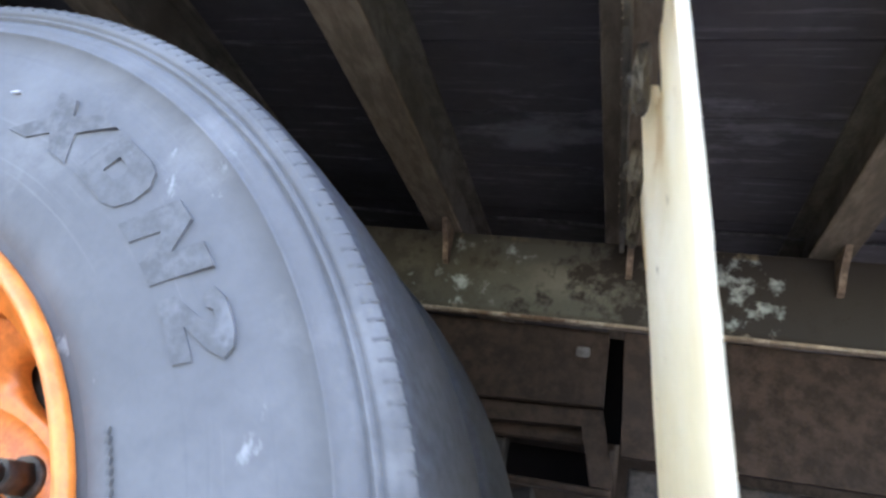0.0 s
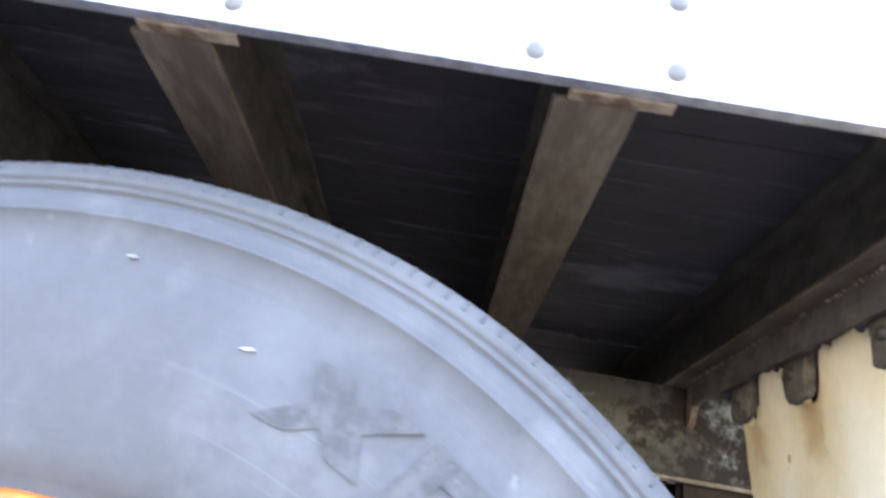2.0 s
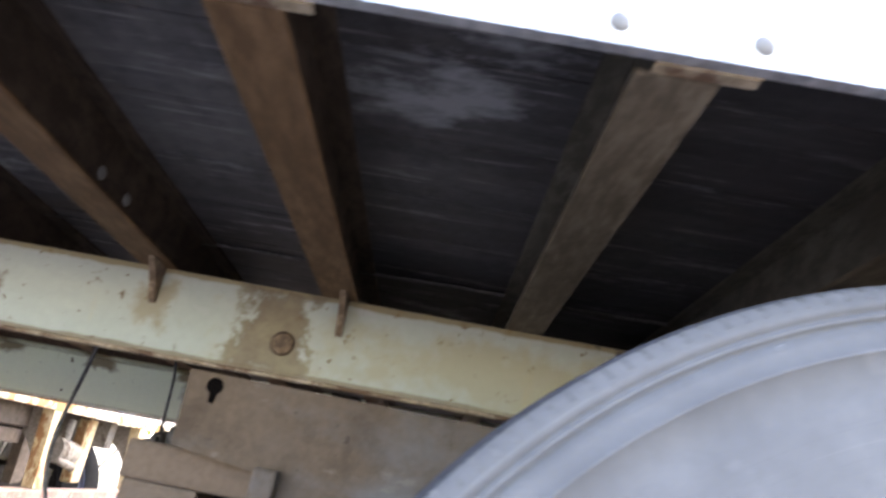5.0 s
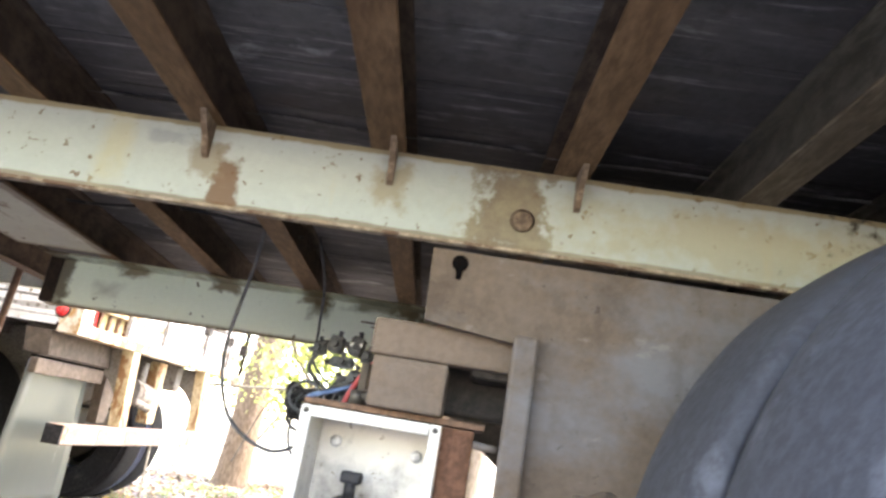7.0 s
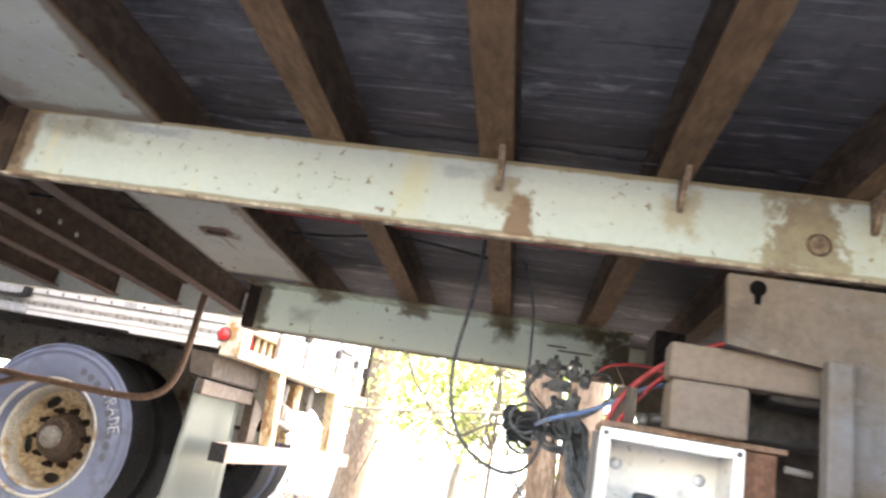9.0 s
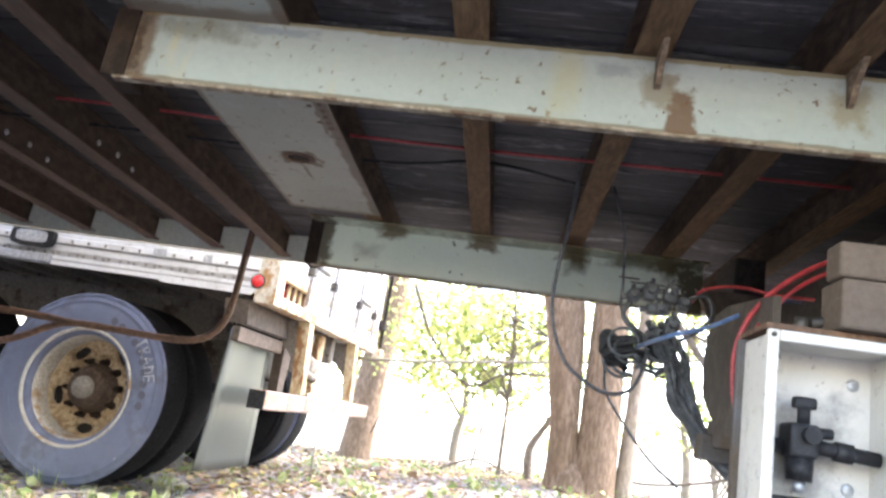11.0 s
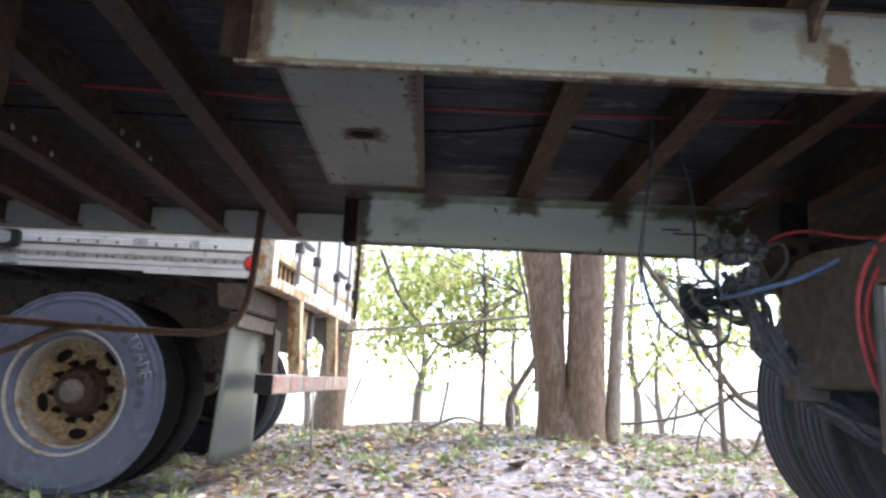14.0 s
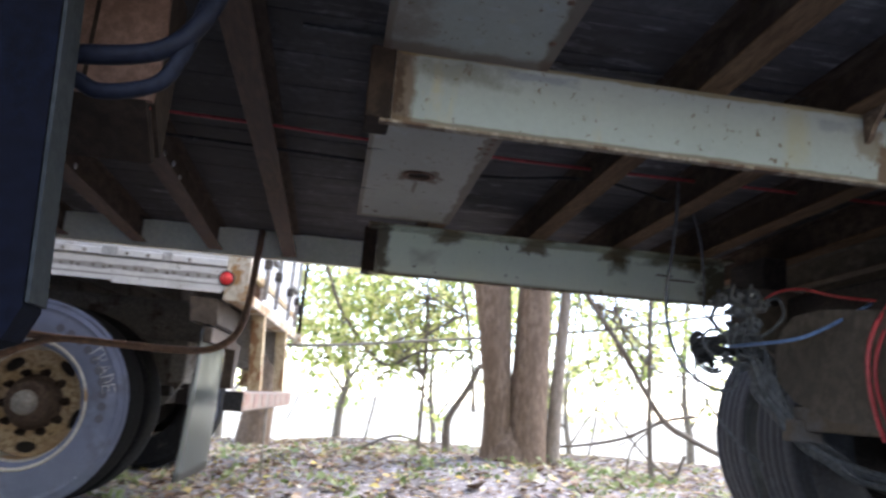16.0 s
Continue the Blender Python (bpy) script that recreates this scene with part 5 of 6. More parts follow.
for ch, outlines in GLYPHS.items():
    bm = bmesh.new()
    for pts in outlines:
        fine = []
        for (a0, v0), (a1, v1) in zip(pts, pts[1:] + pts[:1]):
            fine += [(a0 + (a1 - a0) * q / 4, v0 + (v1 - v0) * q / 4) for q in range(4)]
        prism(bm, [((0.405 + 0.0475 * v) * math.sin(radians(a)), (0.405 + 0.0475 * v) * math.cos(radians(a))) for a, v in fine], "y", -0.0014, 0.004)
    bmesh.ops.remove_doubles(bm, verts=bm.verts[:], dist=0.0003)
    part("tyre_letter", bm, M_letter, own, "raised darker letter on the sidewall")
bm = bmesh.new()
for i in range(13):
    a = radians(62 + 1.1 * i)
    c = 0.352 * Vector((math.sin(a), 0, math.cos(a)))
    box(bm, c.x - 0.0014, c.x + 0.0014, 0.0022, 0.0062, c.z - 0.0025, c.z + 0.0025)
part("small_marking", bm, M_letter, own, "small unreadable raised marking")


bm = bmesh.new()
for i in range(112):
    a = 2 * math.pi / 232 * (i - 40)
    ur, ut = Vector((math.sin(a), 0, math.cos(a))), Vector((math.cos(a), 0, -math.sin(a)))
    corners = []
    for y in (0.026, 0.0186):
        for r, t_ in ((0.5335, -0.0014), (0.5335, 0.0014), (0.5432, 0.0014), (0.5432, -0.0014)):
            corners.append(bm.verts.new(r * ur + t_ * ut + Vector((0, y + (0.0075 if r > 0.54 else 0), 0))))
    for q in ((4, 5, 6, 7), (0, 1, 5, 4), (1, 2, 6, 5), (2, 3, 7, 6), (3, 0, 4, 7)):
        bm.faces.new([corners[n] for n in q])
tagged(part("shoulder_sipe", bm, M_letter, own), "short dark cuts round the shoulder", kind="stuff")
for i, (x, z, w_, h_) in enumerate(((0.110, 0.423, 0.009, 0.0024), (-0.10, 0.45, 0.006, 0.002), (0.02, 0.47, 0.006, 0.0016))):
    rr = math.hypot(x, z)
    w_, h_ = 0.55 * w_, 0.5 * h_
    bm = bmesh.new()
    prism(bm, [(x - w_, z - h_ * 0.4), (x - w_ * 0.3, z - h_), (x + w_, z - h_ * 0.2), (x + w_ * 0.8, z + h_), (x - w_ * 0.5, z + h_ * 0.7)], "y", -0.0016 if rr < 0.448 else 0.0006, 0.010)
    part("scuff", bm, M_scuff, own, "pale scuff on the rubber")


fw = wheel(trailer, 0.547, 200, M_rim, M_rimedge, M_rim, "far wheel with a worn tyre pair", tread=M_treadgrey, ribs=True)
fw.matrix_basis = LEAN @ pose(0.273, 2.570, 0.560, 0, 0, 180)


# ---- the parked trailer beyond ----
other = thing("parked_trailer", "weathered white box trailer parked on leaf litter, rust-streaked rear frame", "trailer")
OX, OY, OW = -2.455, 3.18, 2.55          # its rear face, near side and width
OL = -8.5
bm = bmesh.new()
prism(bm, [(OY, 1.035), (OY + 0.03, 1.035), (OY + 0.03, 1.24), (OY, 1.24), (OY, 1.195), (OY - 0.012, 1.190), (OY - 0.012, 1.158), (OY, 1.152)], "x", OL, OX - 0.12)
orail = part("side_rail", bm, M_otherwhite, other, "dirty white rail with rows of rivets")
rv = part("rivet", dome(bmesh.new(), (0, 0, 0), 0.010, 0.006, (0, -1, 0), 8), M_chassis, orail)
rv.location = (-2.66, OY, 1.10)
for i in range(1, 34):
    again(rv, m=Matrix.Translation((-2.66 - 0.052 * i - (0.02 if i % 3 == 0 else 0), OY, 1.10 + (0.004 if i % 2 else 0))))
    if i % 2 == 0:
        again(rv, m=Matrix.Translation((-2.66 - 0.052 * i, OY - 0.012, 1.174)))
part("lower_strip", boxed(-3.13, OX - 0.13, OY - 0.008, OY - 0.001, 1.020, 1.060, 0.002), M_otherwhite, orail)
part("joint_plate", boxed(-3.20, -3.12, OY - 0.02, OY - 0.013, 1.155, 1.20, 0.002), M_alu, orail)
part("joint_plate", boxed(-2.90, -2.85, OY - 0.02, OY - 0.013, 1.155, 1.20, 0.002), M_alu, orail)
part("side_wall", boxed(OL, OX - 0.10, OY + 0.002, OY + 0.03, 1.241, 3.9), M_white, other)
part("side_wall", boxed(OL, OX - 0.10, OY + OW - 0.03, OY + OW, 1.035, 3.9), M_white, other)
part("roof", boxed(OL, OX, OY, OY + OW, 3.901, 3.93), M_white, other)
part("front_wall", boxed(OL, OL + 0.03, OY + 0.031, OY + OW - 0.031, 1.035, 3.9), M_white, other)
bm = bmesh.new()
box(bm, OL, OX - 0.12, OY + 0.031, OY + OW - 0.031, 1.16, 1.20)
part("floor", bm, M_dark, other, "dark underside")
ocm = part("crossmember", boxed(-0.03, 0.03, OY + 0.031, OY + OW - 0.031, 1.045, 1.159, 0.003), M_chassis, other)
ocm.location.x = -2.75
for i in range(1, 18):
    again(ocm, m=Matrix.Translation((-2.75 - 0.305 * i, 0, 0)))
# corner post, red lamp, rear sill and doors
post2 = part("corner_post", boxed(OX - 0.12, OX, OY - 0.004, OY + 0.10, 0.985, 3.9, 0.006), M_rustwhite, other, "white corner post streaked with rust")
bm = lathe(bmesh.new(), [(0.0, -0.022), (0.018, -0.021), (0.028, -0.016), (0.033, -0.006), (0.033, 0.0)], 24)
lamp = part("marker_lamp", bm, M_lens, other, "round red marker lamp")
lamp.location = (-2.570, OY - 0.004, 1.098)
bm = lathe(bmesh.new(), [(0.033, -0.004), (0.040, -0.004), (0.042, 0.001), (0.033, 0.001)], 24, close=True)
lr = part("lamp_ring", bm, M_nut, lamp)
sill = part("rear_sill", boxed(OX - 0.10, OX + 0.008, OY + 0.101, OY + OW, 0.985, 1.045, 0.006), M_rustwhite, other, "rusty white rear sill")
part("rear_sill", boxed(OX - 0.10, OX + 0.005, OY + 0.101, OY + OW, 1.14, 1.18, 0.004), M_ochrerust, other)
part("sill_panel", boxed(OX - 0.10, OX - 0.004, OY + 0.53, OY + OW - 0.01, 1.046, 1.139, 0.003), M_white, sill, "white lower door panel")
for i in range(5):
    y = OY + 0.105 + 0.10 * i
    part("sill_rib", boxed(OX - 0.10, OX - 0.02, y, y + 0.02, 1.046, 1.139), M_rust, sill)
part("sill_back", boxed(OX - 0.13, OX - 0.11, OY + 0.11, OY + OW, 1.0, 1.18), M_rust, other)
for i in range(4):
    bm = bmesh.new()
    prism(bm, [(OX - 0.045, 1.048), (OX - 0.045, 1.137), (OX - 0.035, 1.137), (OX - 0.035, 1.048)], "y", OY + 0.128 + 0.10 * i, OY + 0.20 + 0.10 * i)
    part("tail_lamp", bm, M_lens, sill, "recessed red tail lamp") if i == 0 else part("rust_panel", bm, M_ochre, sill, "ochre rusted recess")
for y0, y1 in ((OY + 0.105, OY + OW / 2 - 0.004), (OY + OW / 2 + 0.004, OY + OW - 0.02)):
    d = part("rear_door", boxed(OX - 0.045, OX - 0.004, y0, y1, 1.185, 3.85, 0.004), M_white, other, "white rear door")
    for f in (0.30, 0.72):
        y = y0 + f * (y1 - y0)
        part("lock_rod", cyl(bmesh.new(), (OX + 0.02, y, 1.06), (OX + 0.02, y, 3.7), 0.013, seg=10), M_alu, d, "galvanised lock rod")
        part("lock_bracket", boxed(OX - 0.003, OX + 0.04, y - 0.03, y + 0.03, 1.24, 1.30, 0.005), M_nut, d)
    part("lock_handle", boxed(OX + 0.01, OX + 0.045, y0 + 0.3 * (y1 - y0), y0 + 0.55 * (y1 - y0), 1.30, 1.325, 0.004), M_nut, d)
bm = bmesh.new()
for z in (1.2, 1.9):
    box(bm, OX - 0.01, OX + 0.05, OY + OW - 0.06, OY + OW + 0.01, z, z + 0.09, 0.006)
cyl(bm, (OX + 0.03, OY + OW - 0.02, 1.0), (OX + 0.03, OY + OW - 0.02, 3.7), 0.017, seg=10)
part("hinge_column", bm, M_dark, other, "dark door hinges and rod")
part("corner_bracket", boxed(OX - 0.01, OX + 0.06, OY + OW - 0.10, OY + OW + 0.02, 0.93, 1.03, 0.006), M_rustwhite, other)
bm = bmesh.new()
pts = [(-3.93 + 0.135 * math.copysign(abs(math.cos(a)) ** 0.5, math.cos(a)), 1.172 + 0.055 * math.copysign(abs(math.sin(a)) ** 0.5, math.sin(a))) for a in (2 * math.pi * i / 28 for i in range(28))]
prism(bm, pts, "y", OY - 0.045, OY - 0.013)
fr = part("lamp_frame", bm, M_black, other, "black rounded lamp surround")
bm = bmesh.new()
prism(bm, [(-3.93 + (x + 3.93) * 0.72, 1.172 + (z - 1.172) * 0.62) for x, z in pts], "y", OY - 0.049, OY - 0.0455)
part("lamp_lens", bm, M_alu, fr, "clouded silver lens")
part("rail_cover", boxed(-4.6, -3.80, OY - 0.03, OY - 0.001, 1.035, 1.085, 0.006), M_alu, orail, "bright aluminium cover strip")
# under-run guard
for y in (OY + 0.63, OY + 1.82):
    bm = bmesh.new()
    prism(bm, [(OX - 0.07, 0.984), (OX + 0.005, 0.984), (OX + 0.035, 0.545), (OX - 0.035, 0.545)], "y", y, y + 0.085)
    part("guard_post", bm, M_ochrerust, other, "rusty guard upright")
    bm = bmesh.new()
    prism(bm, [(OX - 0.36, 0.984), (OX - 0.075, 0.984), (OX - 0.04, 0.70), (OX - 0.12, 0.80)], "y", y + 0.02, y + 0.05)
    part("guard_brace", bm, M_chassis, other)
guard = part("guard_bar", boxed(OX - 0.05, OX + 0.045, OY + 0.05, OY + OW - 0.12, 0.440, 0.540, 0.008), M_tapewhite, other, "under-run bar with red and white tape")
for i in range(7):
    part("red_stripe", boxed(OX + 0.046, OX + 0.048, OY + 0.08 + 0.32 * i, OY + 0.24 + 0.32 * i, 0.450, 0.532), M_tapered, guard, "faded red reflective stripe")
part("bar_end", boxed(OX - 0.048, OX + 0.043, OY + 0.035, OY + 0.049, 0.442, 0.538), M_black, guard, "black open bar end")
part("guard_stake", cyl(bmesh.new(), (OX + 0.02, OY + 1.15, 0.44), (OX + 0.04, OY + 1.15, ground_z(OX, OY + 1.15)), 0.007, seg=8), M_twigpale, other, "thin pale rod to the ground")
# mud flap and hanger, undercarriage
bm = bmesh.new()
ny, nz = 8, 14
g = []
for j in range(nz + 1):
    z = 0.83 - 0.735 * j / nz
    g.append([bm.verts.new((-2.640 - 0.02 * (j / nz) ** 2 + 0.012 * math.sin(3 * i / ny), 3.150 + (0.57 + 0.14 * j / nz) * (i / ny) - 0.04 * (j / nz), z)) for i in range(ny + 1)])
for a, b in zip(g, g[1:]):
    for i in range(ny):
        bm.faces.new((a[i], a[i + 1], b[i + 1], b[i])).smooth = True
ext = bmesh.ops.extrude_face_region(bm, geom=bm.faces[:])
for q in ext["geom"]:
    if isinstance(q, bmesh.types.BMVert):
        q.co.x -= 0.008
part("mud_flap", bm, M_greyflap, other, "grey plastic mud flap nearly touching the ground")
bm = bmesh.new()
prism(bm, [(-2.74, 0.992), (-2.60, 0.992), (-2.585, 0.865), (-2.60, 0.855), (-2.72, 0.870)], "y", 3.19, 3.90)
fh = part("flap_hanger", bm, M_platebrown, other, "dusty brown hanger box over the flap")
part("hanger_strap", boxed(-2.632, -2.588, 3.13, 3.80, 0.765, 0.842, 0.005), M_platebrown, fh, "dusty clamping plate")
part("hanger_slot", boxed(-2.640, -2.605, 3.14, 3.82, 0.8425, 0.8545), M_pit, fh)
bm = bmesh.new()
prism(bm, [(3.80, 0.984), (4.04, 0.984), (3.98, 0.55), (3.88, 0.54), (3.86, 0.80)], "x", -2.66, -2.60)
part("support_arm", bm, M_platebrown, other, "dusty brown support arm")
bm = bmesh.new()
cyl(bm, (-2.62, 4.20, 0.76), (-2.62, 4.46, 0.74), 0.085, 0.075, 16)
cyl(bm, (-2.60, 4.30, 0.80), (-2.58, 4.28, 0.95), 0.030, 0.024, 10)
cyl(bm, (-2.57, 4.22, 0.70), (-2.55, 4.40, 0.66), 0.022, 0.03, 8)
part("brake_valve", bm, M_chassis, other, "grimy grey brake valve")
part("support_arm", boxed(-2.66, -2.58, 4.50, 4.62, 0.56, 0.98, 0.012), M_ochrerust, other, "flaking ochre support arm")
part("chassis_beam", boxed(-7.5, -2.60, 3.98, 4.08, 0.80, 1.044, 0.006), M_chassis, other)
part("chassis_beam", boxed(-7.5, -2.60, 4.85, 4.95, 0.80, 1.044, 0.006), M_chassis, other)
part("spring_hanger", boxed(-2.98, -2.88, 3.90, 4.10, 0.55, 0.80, 0.01), M_chassis, other)
bm = bmesh.new()
prism(bm, [(-4.6, 0.799), (-2.86, 0.799), (-2.90, 0.62), (-3.02, 0.42), (-3.16, 0.36), (-3.9, 0.36), (-4.6, 0.5)], "y", 4.12, 4.16)
part("bogie_frame", bm, M_chassis, other, "dark grimy bogie frame")
part("air_tank", cyl(bmesh.new(), (-3.02, 4.25, 0.72), (-3.02, 4.80, 0.72), 0.10, seg=20), M_chassis, other, "grimy air tank")
part("cross_beam", boxed(-2.98, -2.90, 4.17, 4.84, 0.42, 0.60, 0.01), M_dark, other)
part("leaf_spring", boxed(-3.95, -2.95, 3.92, 4.0, 0.47, 0.53, 0.012), M_dark, other)
part("axle_beam", cyl(bmesh.new(), (-3.46, 3.5, 0.40), (-3.46, 5.4, 0.40), 0.065, seg=20), M_chassis, other)
part("brake_chamber", cyl(bmesh.new(), (-3.15, 4.25, 0.48), (-2.93, 4.25, 0.52), 0.085, 0.08, 18), M_chassis, other)
ow = wheel(other, 0.515, 200, M_rim, M_rimedge, M_rim, "rusted cream steel wheel with a dusty tyre", rubber=M_skyrubber, turn=36.0)
for o in ow.children:
    if o.name.startswith("hub"):
        o.scale = (1.12, 1.0, 1.12)
ow.location = (-3.462, OY, 0.400)
bm = bmesh.new()
strokes = [[(-2.1, 1), (-1.3, 1)], [(-1.7, 1), (-1.7, -1)], [(-1.1, -1), (-1.1, 1), (-0.6, 0.7), (-0.7, 0.1), (-1.1, 0), (-0.5, -1)],
           [(-0.4, -1), (0.0, 1), (0.35, -1)], [(-0.25, -0.2), (0.25, -0.1)], [(0.6, 1), (0.6, -1), (1.1, -0.6), (1.1, 0.5), (0.6, 1)], [(1.9, 1), (1.35, 0.9), (1.35, -1), (1.9, -0.9)], [(1.35, 0), (1.8, 0)]]
for s_ in strokes:
    p3 = []
    for u, v in s_:
        a = radians(63 + 8.2 * u)
        r = 0.425 + 0.030 * v
        p3.append((r * math.sin(a), -0.001, r * math.cos(a)))
    tube(bm, p3, 0.0022, 5, 1)
part("chalk_mark", bm, M_chalk, ow, "white chalk lettering on the sidewall")
bm = bmesh.new()
for i in range(10):
    a = radians(20 + 8.5 * i)
    c = Vector((0.395 * math.sin(a), 0, 0.395 * math.cos(a)))
    cyl(bm, c + Vector((0, 0.0012, 0)), c + Vector((0, -0.0016, 0)), 0.022, 0.021, 12)
part("raised_marking", bm, M_bluemark, ow, "worn raised lettering that cannot be read")
copy_thing(ow, pose(-3.462, OY + OW, 0.400, 0, 0, 180)).parent = other
copy_thing(ow, pose(-4.75, OY, 0.385, 0, 30, 0)).parent = other


# ---- trees and undergrowth ----
def trunk(bm, pts, r, r_end, seg=18):
    path = smooth_path(pts, 8)
    rings = []
    for i, p in enumerate(path):
        f = i / (len(path) - 1)
        if isinstance(r, (list, tuple)):
            u = f * (len(r) - 1)
            i0 = min(int(u), len(r) - 2)
            rad = r[i0] + (r[i0 + 1] - r[i0]) * (u - i0)
        else:
            rad = r + (r_end - r) * f
        rad += 0.03 * math.exp(-f * 30)
        ring = []
        for k in range(seg):
            a = 2 * math.pi * k / seg
            w = 1 + 0.09 * noise.noise(Vector((math.cos(a) * 1.5, math.sin(a) * 1.5, p.z * 1.6 + p.x * 9))) + 0.03 * math.sin(3 * a + path[0].x * 9)
            ring.append(bm.verts.new(p + rad * w * Vector((math.cos(a), math.sin(a), 0))))
        rings.append(ring)
    for a, b in zip(rings, rings[1:]):
        for k in range(seg):
            bm.faces.new((a[k], a[(k + 1) % seg], b[(k + 1) % seg], b[k])).smooth = True
    bm.faces.new(rings[-1])
    return bm


def leaves_mesh(name, centres, size, material, parent=None, kind="", label="", seed=3, flat=0.0):
    """Many small folded leaves, each an island of its own."""
    rnd = random.Random(seed)
    V, F = [], []
    for c in centres:
        s_ = size * rnd.choice((0.4, 0.55, 0.7, 0.85, 1.0, 1.35))
        q = Euler((rnd.uniform(-1, 1) * (1.4 - flat), rnd.uniform(-1, 1) * (1.4 - flat), rnd.uniform(0, 6.28))).to_matrix()
        w = rnd.uniform(0.32, 0.5)
        fold = rnd.uniform(0.05, 0.3)
        pts = [(-0.5, 0, 0), (-0.15, w * 0.9, fold * 0.5), (0.2, w * 0.75, fold * 0.45), (0.55, 0, -0.08), (0.2, -w * 0.75, fold * 0.45), (-0.15, -w * 0.9, fold * 0.5), (0.05, 0, 0)]
        n = len(V)
        for p in pts:
            V.append(Vector(c) + q @ Vector(p) * s_)
        F += [(n, n + 6, n + 1), (n + 1, n + 6, n + 2), (n + 2, n + 6, n + 3), (n + 3, n + 6, n + 4), (n + 4, n + 6, n + 5), (n + 5, n + 6, n)]
    me = bpy.data.meshes.new(name)
    me.from_pydata([tuple(v) for v in V], [], F)
    me.materials.append(material)
    ob = new(name, me)
    ob.parent = parent
    return tagged(ob, label, "", "", kind)


def crown(parent, at, spread, n, size, seed):
    rnd = random.Random(seed)
    clumps = [Vector(at) + Vector((rnd.gauss(0, spread[0]), rnd.gauss(0, spread[1]), rnd.gauss(0, spread[2]))) for _ in range(max(6, n // 40))]
    cs = []
    for i in range(n):
        c = rnd.choice(clumps)
        cs.append(c + Vector((rnd.gauss(0, 0.22), rnd.gauss(0, 0.22), rnd.gauss(0, 0.16))))
    return leaves_mesh("crown", cs, size, M_leaf, parent, "stuff", "", seed)


def tree(label, stems, limbs, crown_at, spread, n, seed, material=M_bark, leaf=0.10):
    t_ = thing("tree", label, "tree", group="trees along the edge")
    for pts, r, r_end in stems:
        part("trunk", trunk(bmesh.new(), pts, r, r_end), material, t_)
    for pts, r, r_end in limbs:
        part("limb", tube(bmesh.new(), pts, r, 8, 6, r_end, 0.15), material, t_)
    if n:
        crown(t_, crown_at, spread, n, leaf, seed)
    return t_


gz = ground_z
tree("smooth twin-stemmed tree standing in leaf litter",
     [([(-0.785, 4.95, gz(-0.8, 4.95) - 0.05), (-0.795, 4.95, 0.6), (-0.83, 4.97, 1.0), (-0.87, 5.0, 1.5), (-0.98, 5.05, 2.6), (-1.2, 5.1, 4.2), (-1.3, 5.1, 6.0)], (0.10, 0.105, 0.125, 0.14, 0.12, 0.09, 0.05), 0.06),
      ([(-0.80, 4.97, 0.55), (-0.86, 4.97, 1.0), (-0.95, 4.98, 1.5), (-1.15, 5.0, 2.4), (-1.6, 5.1, 4.0), (-1.9, 5.1, 5.6)], (0.06, 0.085, 0.095, 0.085, 0.06, 0.04), 0.05),
      ([(-0.565, 4.93, gz(-0.57, 4.95) - 0.05), (-0.555, 4.95, 0.6), (-0.55, 4.95, 1.1), (-0.545, 4.95, 1.6), (-0.5, 4.95, 2.8), (-0.35, 4.9, 4.3), (-0.2, 4.9, 6.2)], (0.152, 0.142, 0.135, 0.13, 0.11, 0.08, 0.05), 0.06)],
     [([(-0.69, 4.95, gz(-0.69, 4.95) - 0.12), (-0.69, 4.95, gz(-0.69, 4.95) + 0.06), (-0.68, 4.96, 0.36), (-0.68, 4.97, 0.55)], 0.25, 0.05), ([(-1.1, 5.06, 3.0), (-1.8, 5.4, 3.8), (-2.6, 5.8, 4.3)], 0.04, 0.01), ([(-0.5, 4.95, 3.0), (0.3, 5.2, 3.9), (1.0, 5.3, 4.4)], 0.04, 0.01)],
     (-0.8, 5.4, 5.6), (1.3, 1.0, 0.7), 1400, 11)
tree("slim young tree beside the twin stems",
     [([(-0.345, 4.98, gz(-0.345, 4.98) - 0.04), (-0.33, 4.98, 0.6), (-0.30, 4.98, 1.2), (-0.275, 4.98, 1.7), (-0.2, 5.0, 3.0), (-0.1, 5.0, 4.6)], 0.060, 0.03)],
     [([(-0.2, 5.0, 3.0), (0.2, 5.3, 3.6)], 0.015, 0.005)], (0.0, 5.2, 4.6), (0.5, 0.5, 0.5), 400, 12, M_barkpale)
tree("brown tree trunk behind the parked trailer",
     [([(-3.02, 8.0, gz(-3.02, 8.0) - 0.1), (-2.97, 8.0, 0.8), (-2.88, 8.0, 2.0), (-2.78, 8.0, 4.0), (-2.7, 8.1, 6.5)], (0.19, 0.172, 0.165, 0.12, 0.08), 0.06)],
     [([(-2.95, 8.0, 2.6), (-2.2, 8.2, 3.4)], 0.04, 0.01)], (-2.6, 8.2, 5.6), (1.0, 0.8, 0.7), 700, 13)
tree("thin far tree at the field's edge",
     [([(-2.18, 11.0, gz(-2.18, 11) - 0.1), (-2.17, 11.0, 0.3), (-2.10, 11.0, 0.9), (-2.3, 11.0, 1.9), (-2.2, 11.1, 3.2)], 0.075, 0.03)],
     [([(-2.12, 11.0, 0.7), (-1.8, 11.0, 1.3), (-1.5, 11.1, 2.0)], 0.03, 0.01), ([(-2.15, 11.0, 0.6), (-2.6, 11.0, 1.2), (-2.9, 11.0, 1.9)], 0.03, 0.01)],
     (-2.2, 11.2, 2.3), (0.9, 0.5, 0.5), 900, 14, M_twig, 0.12)
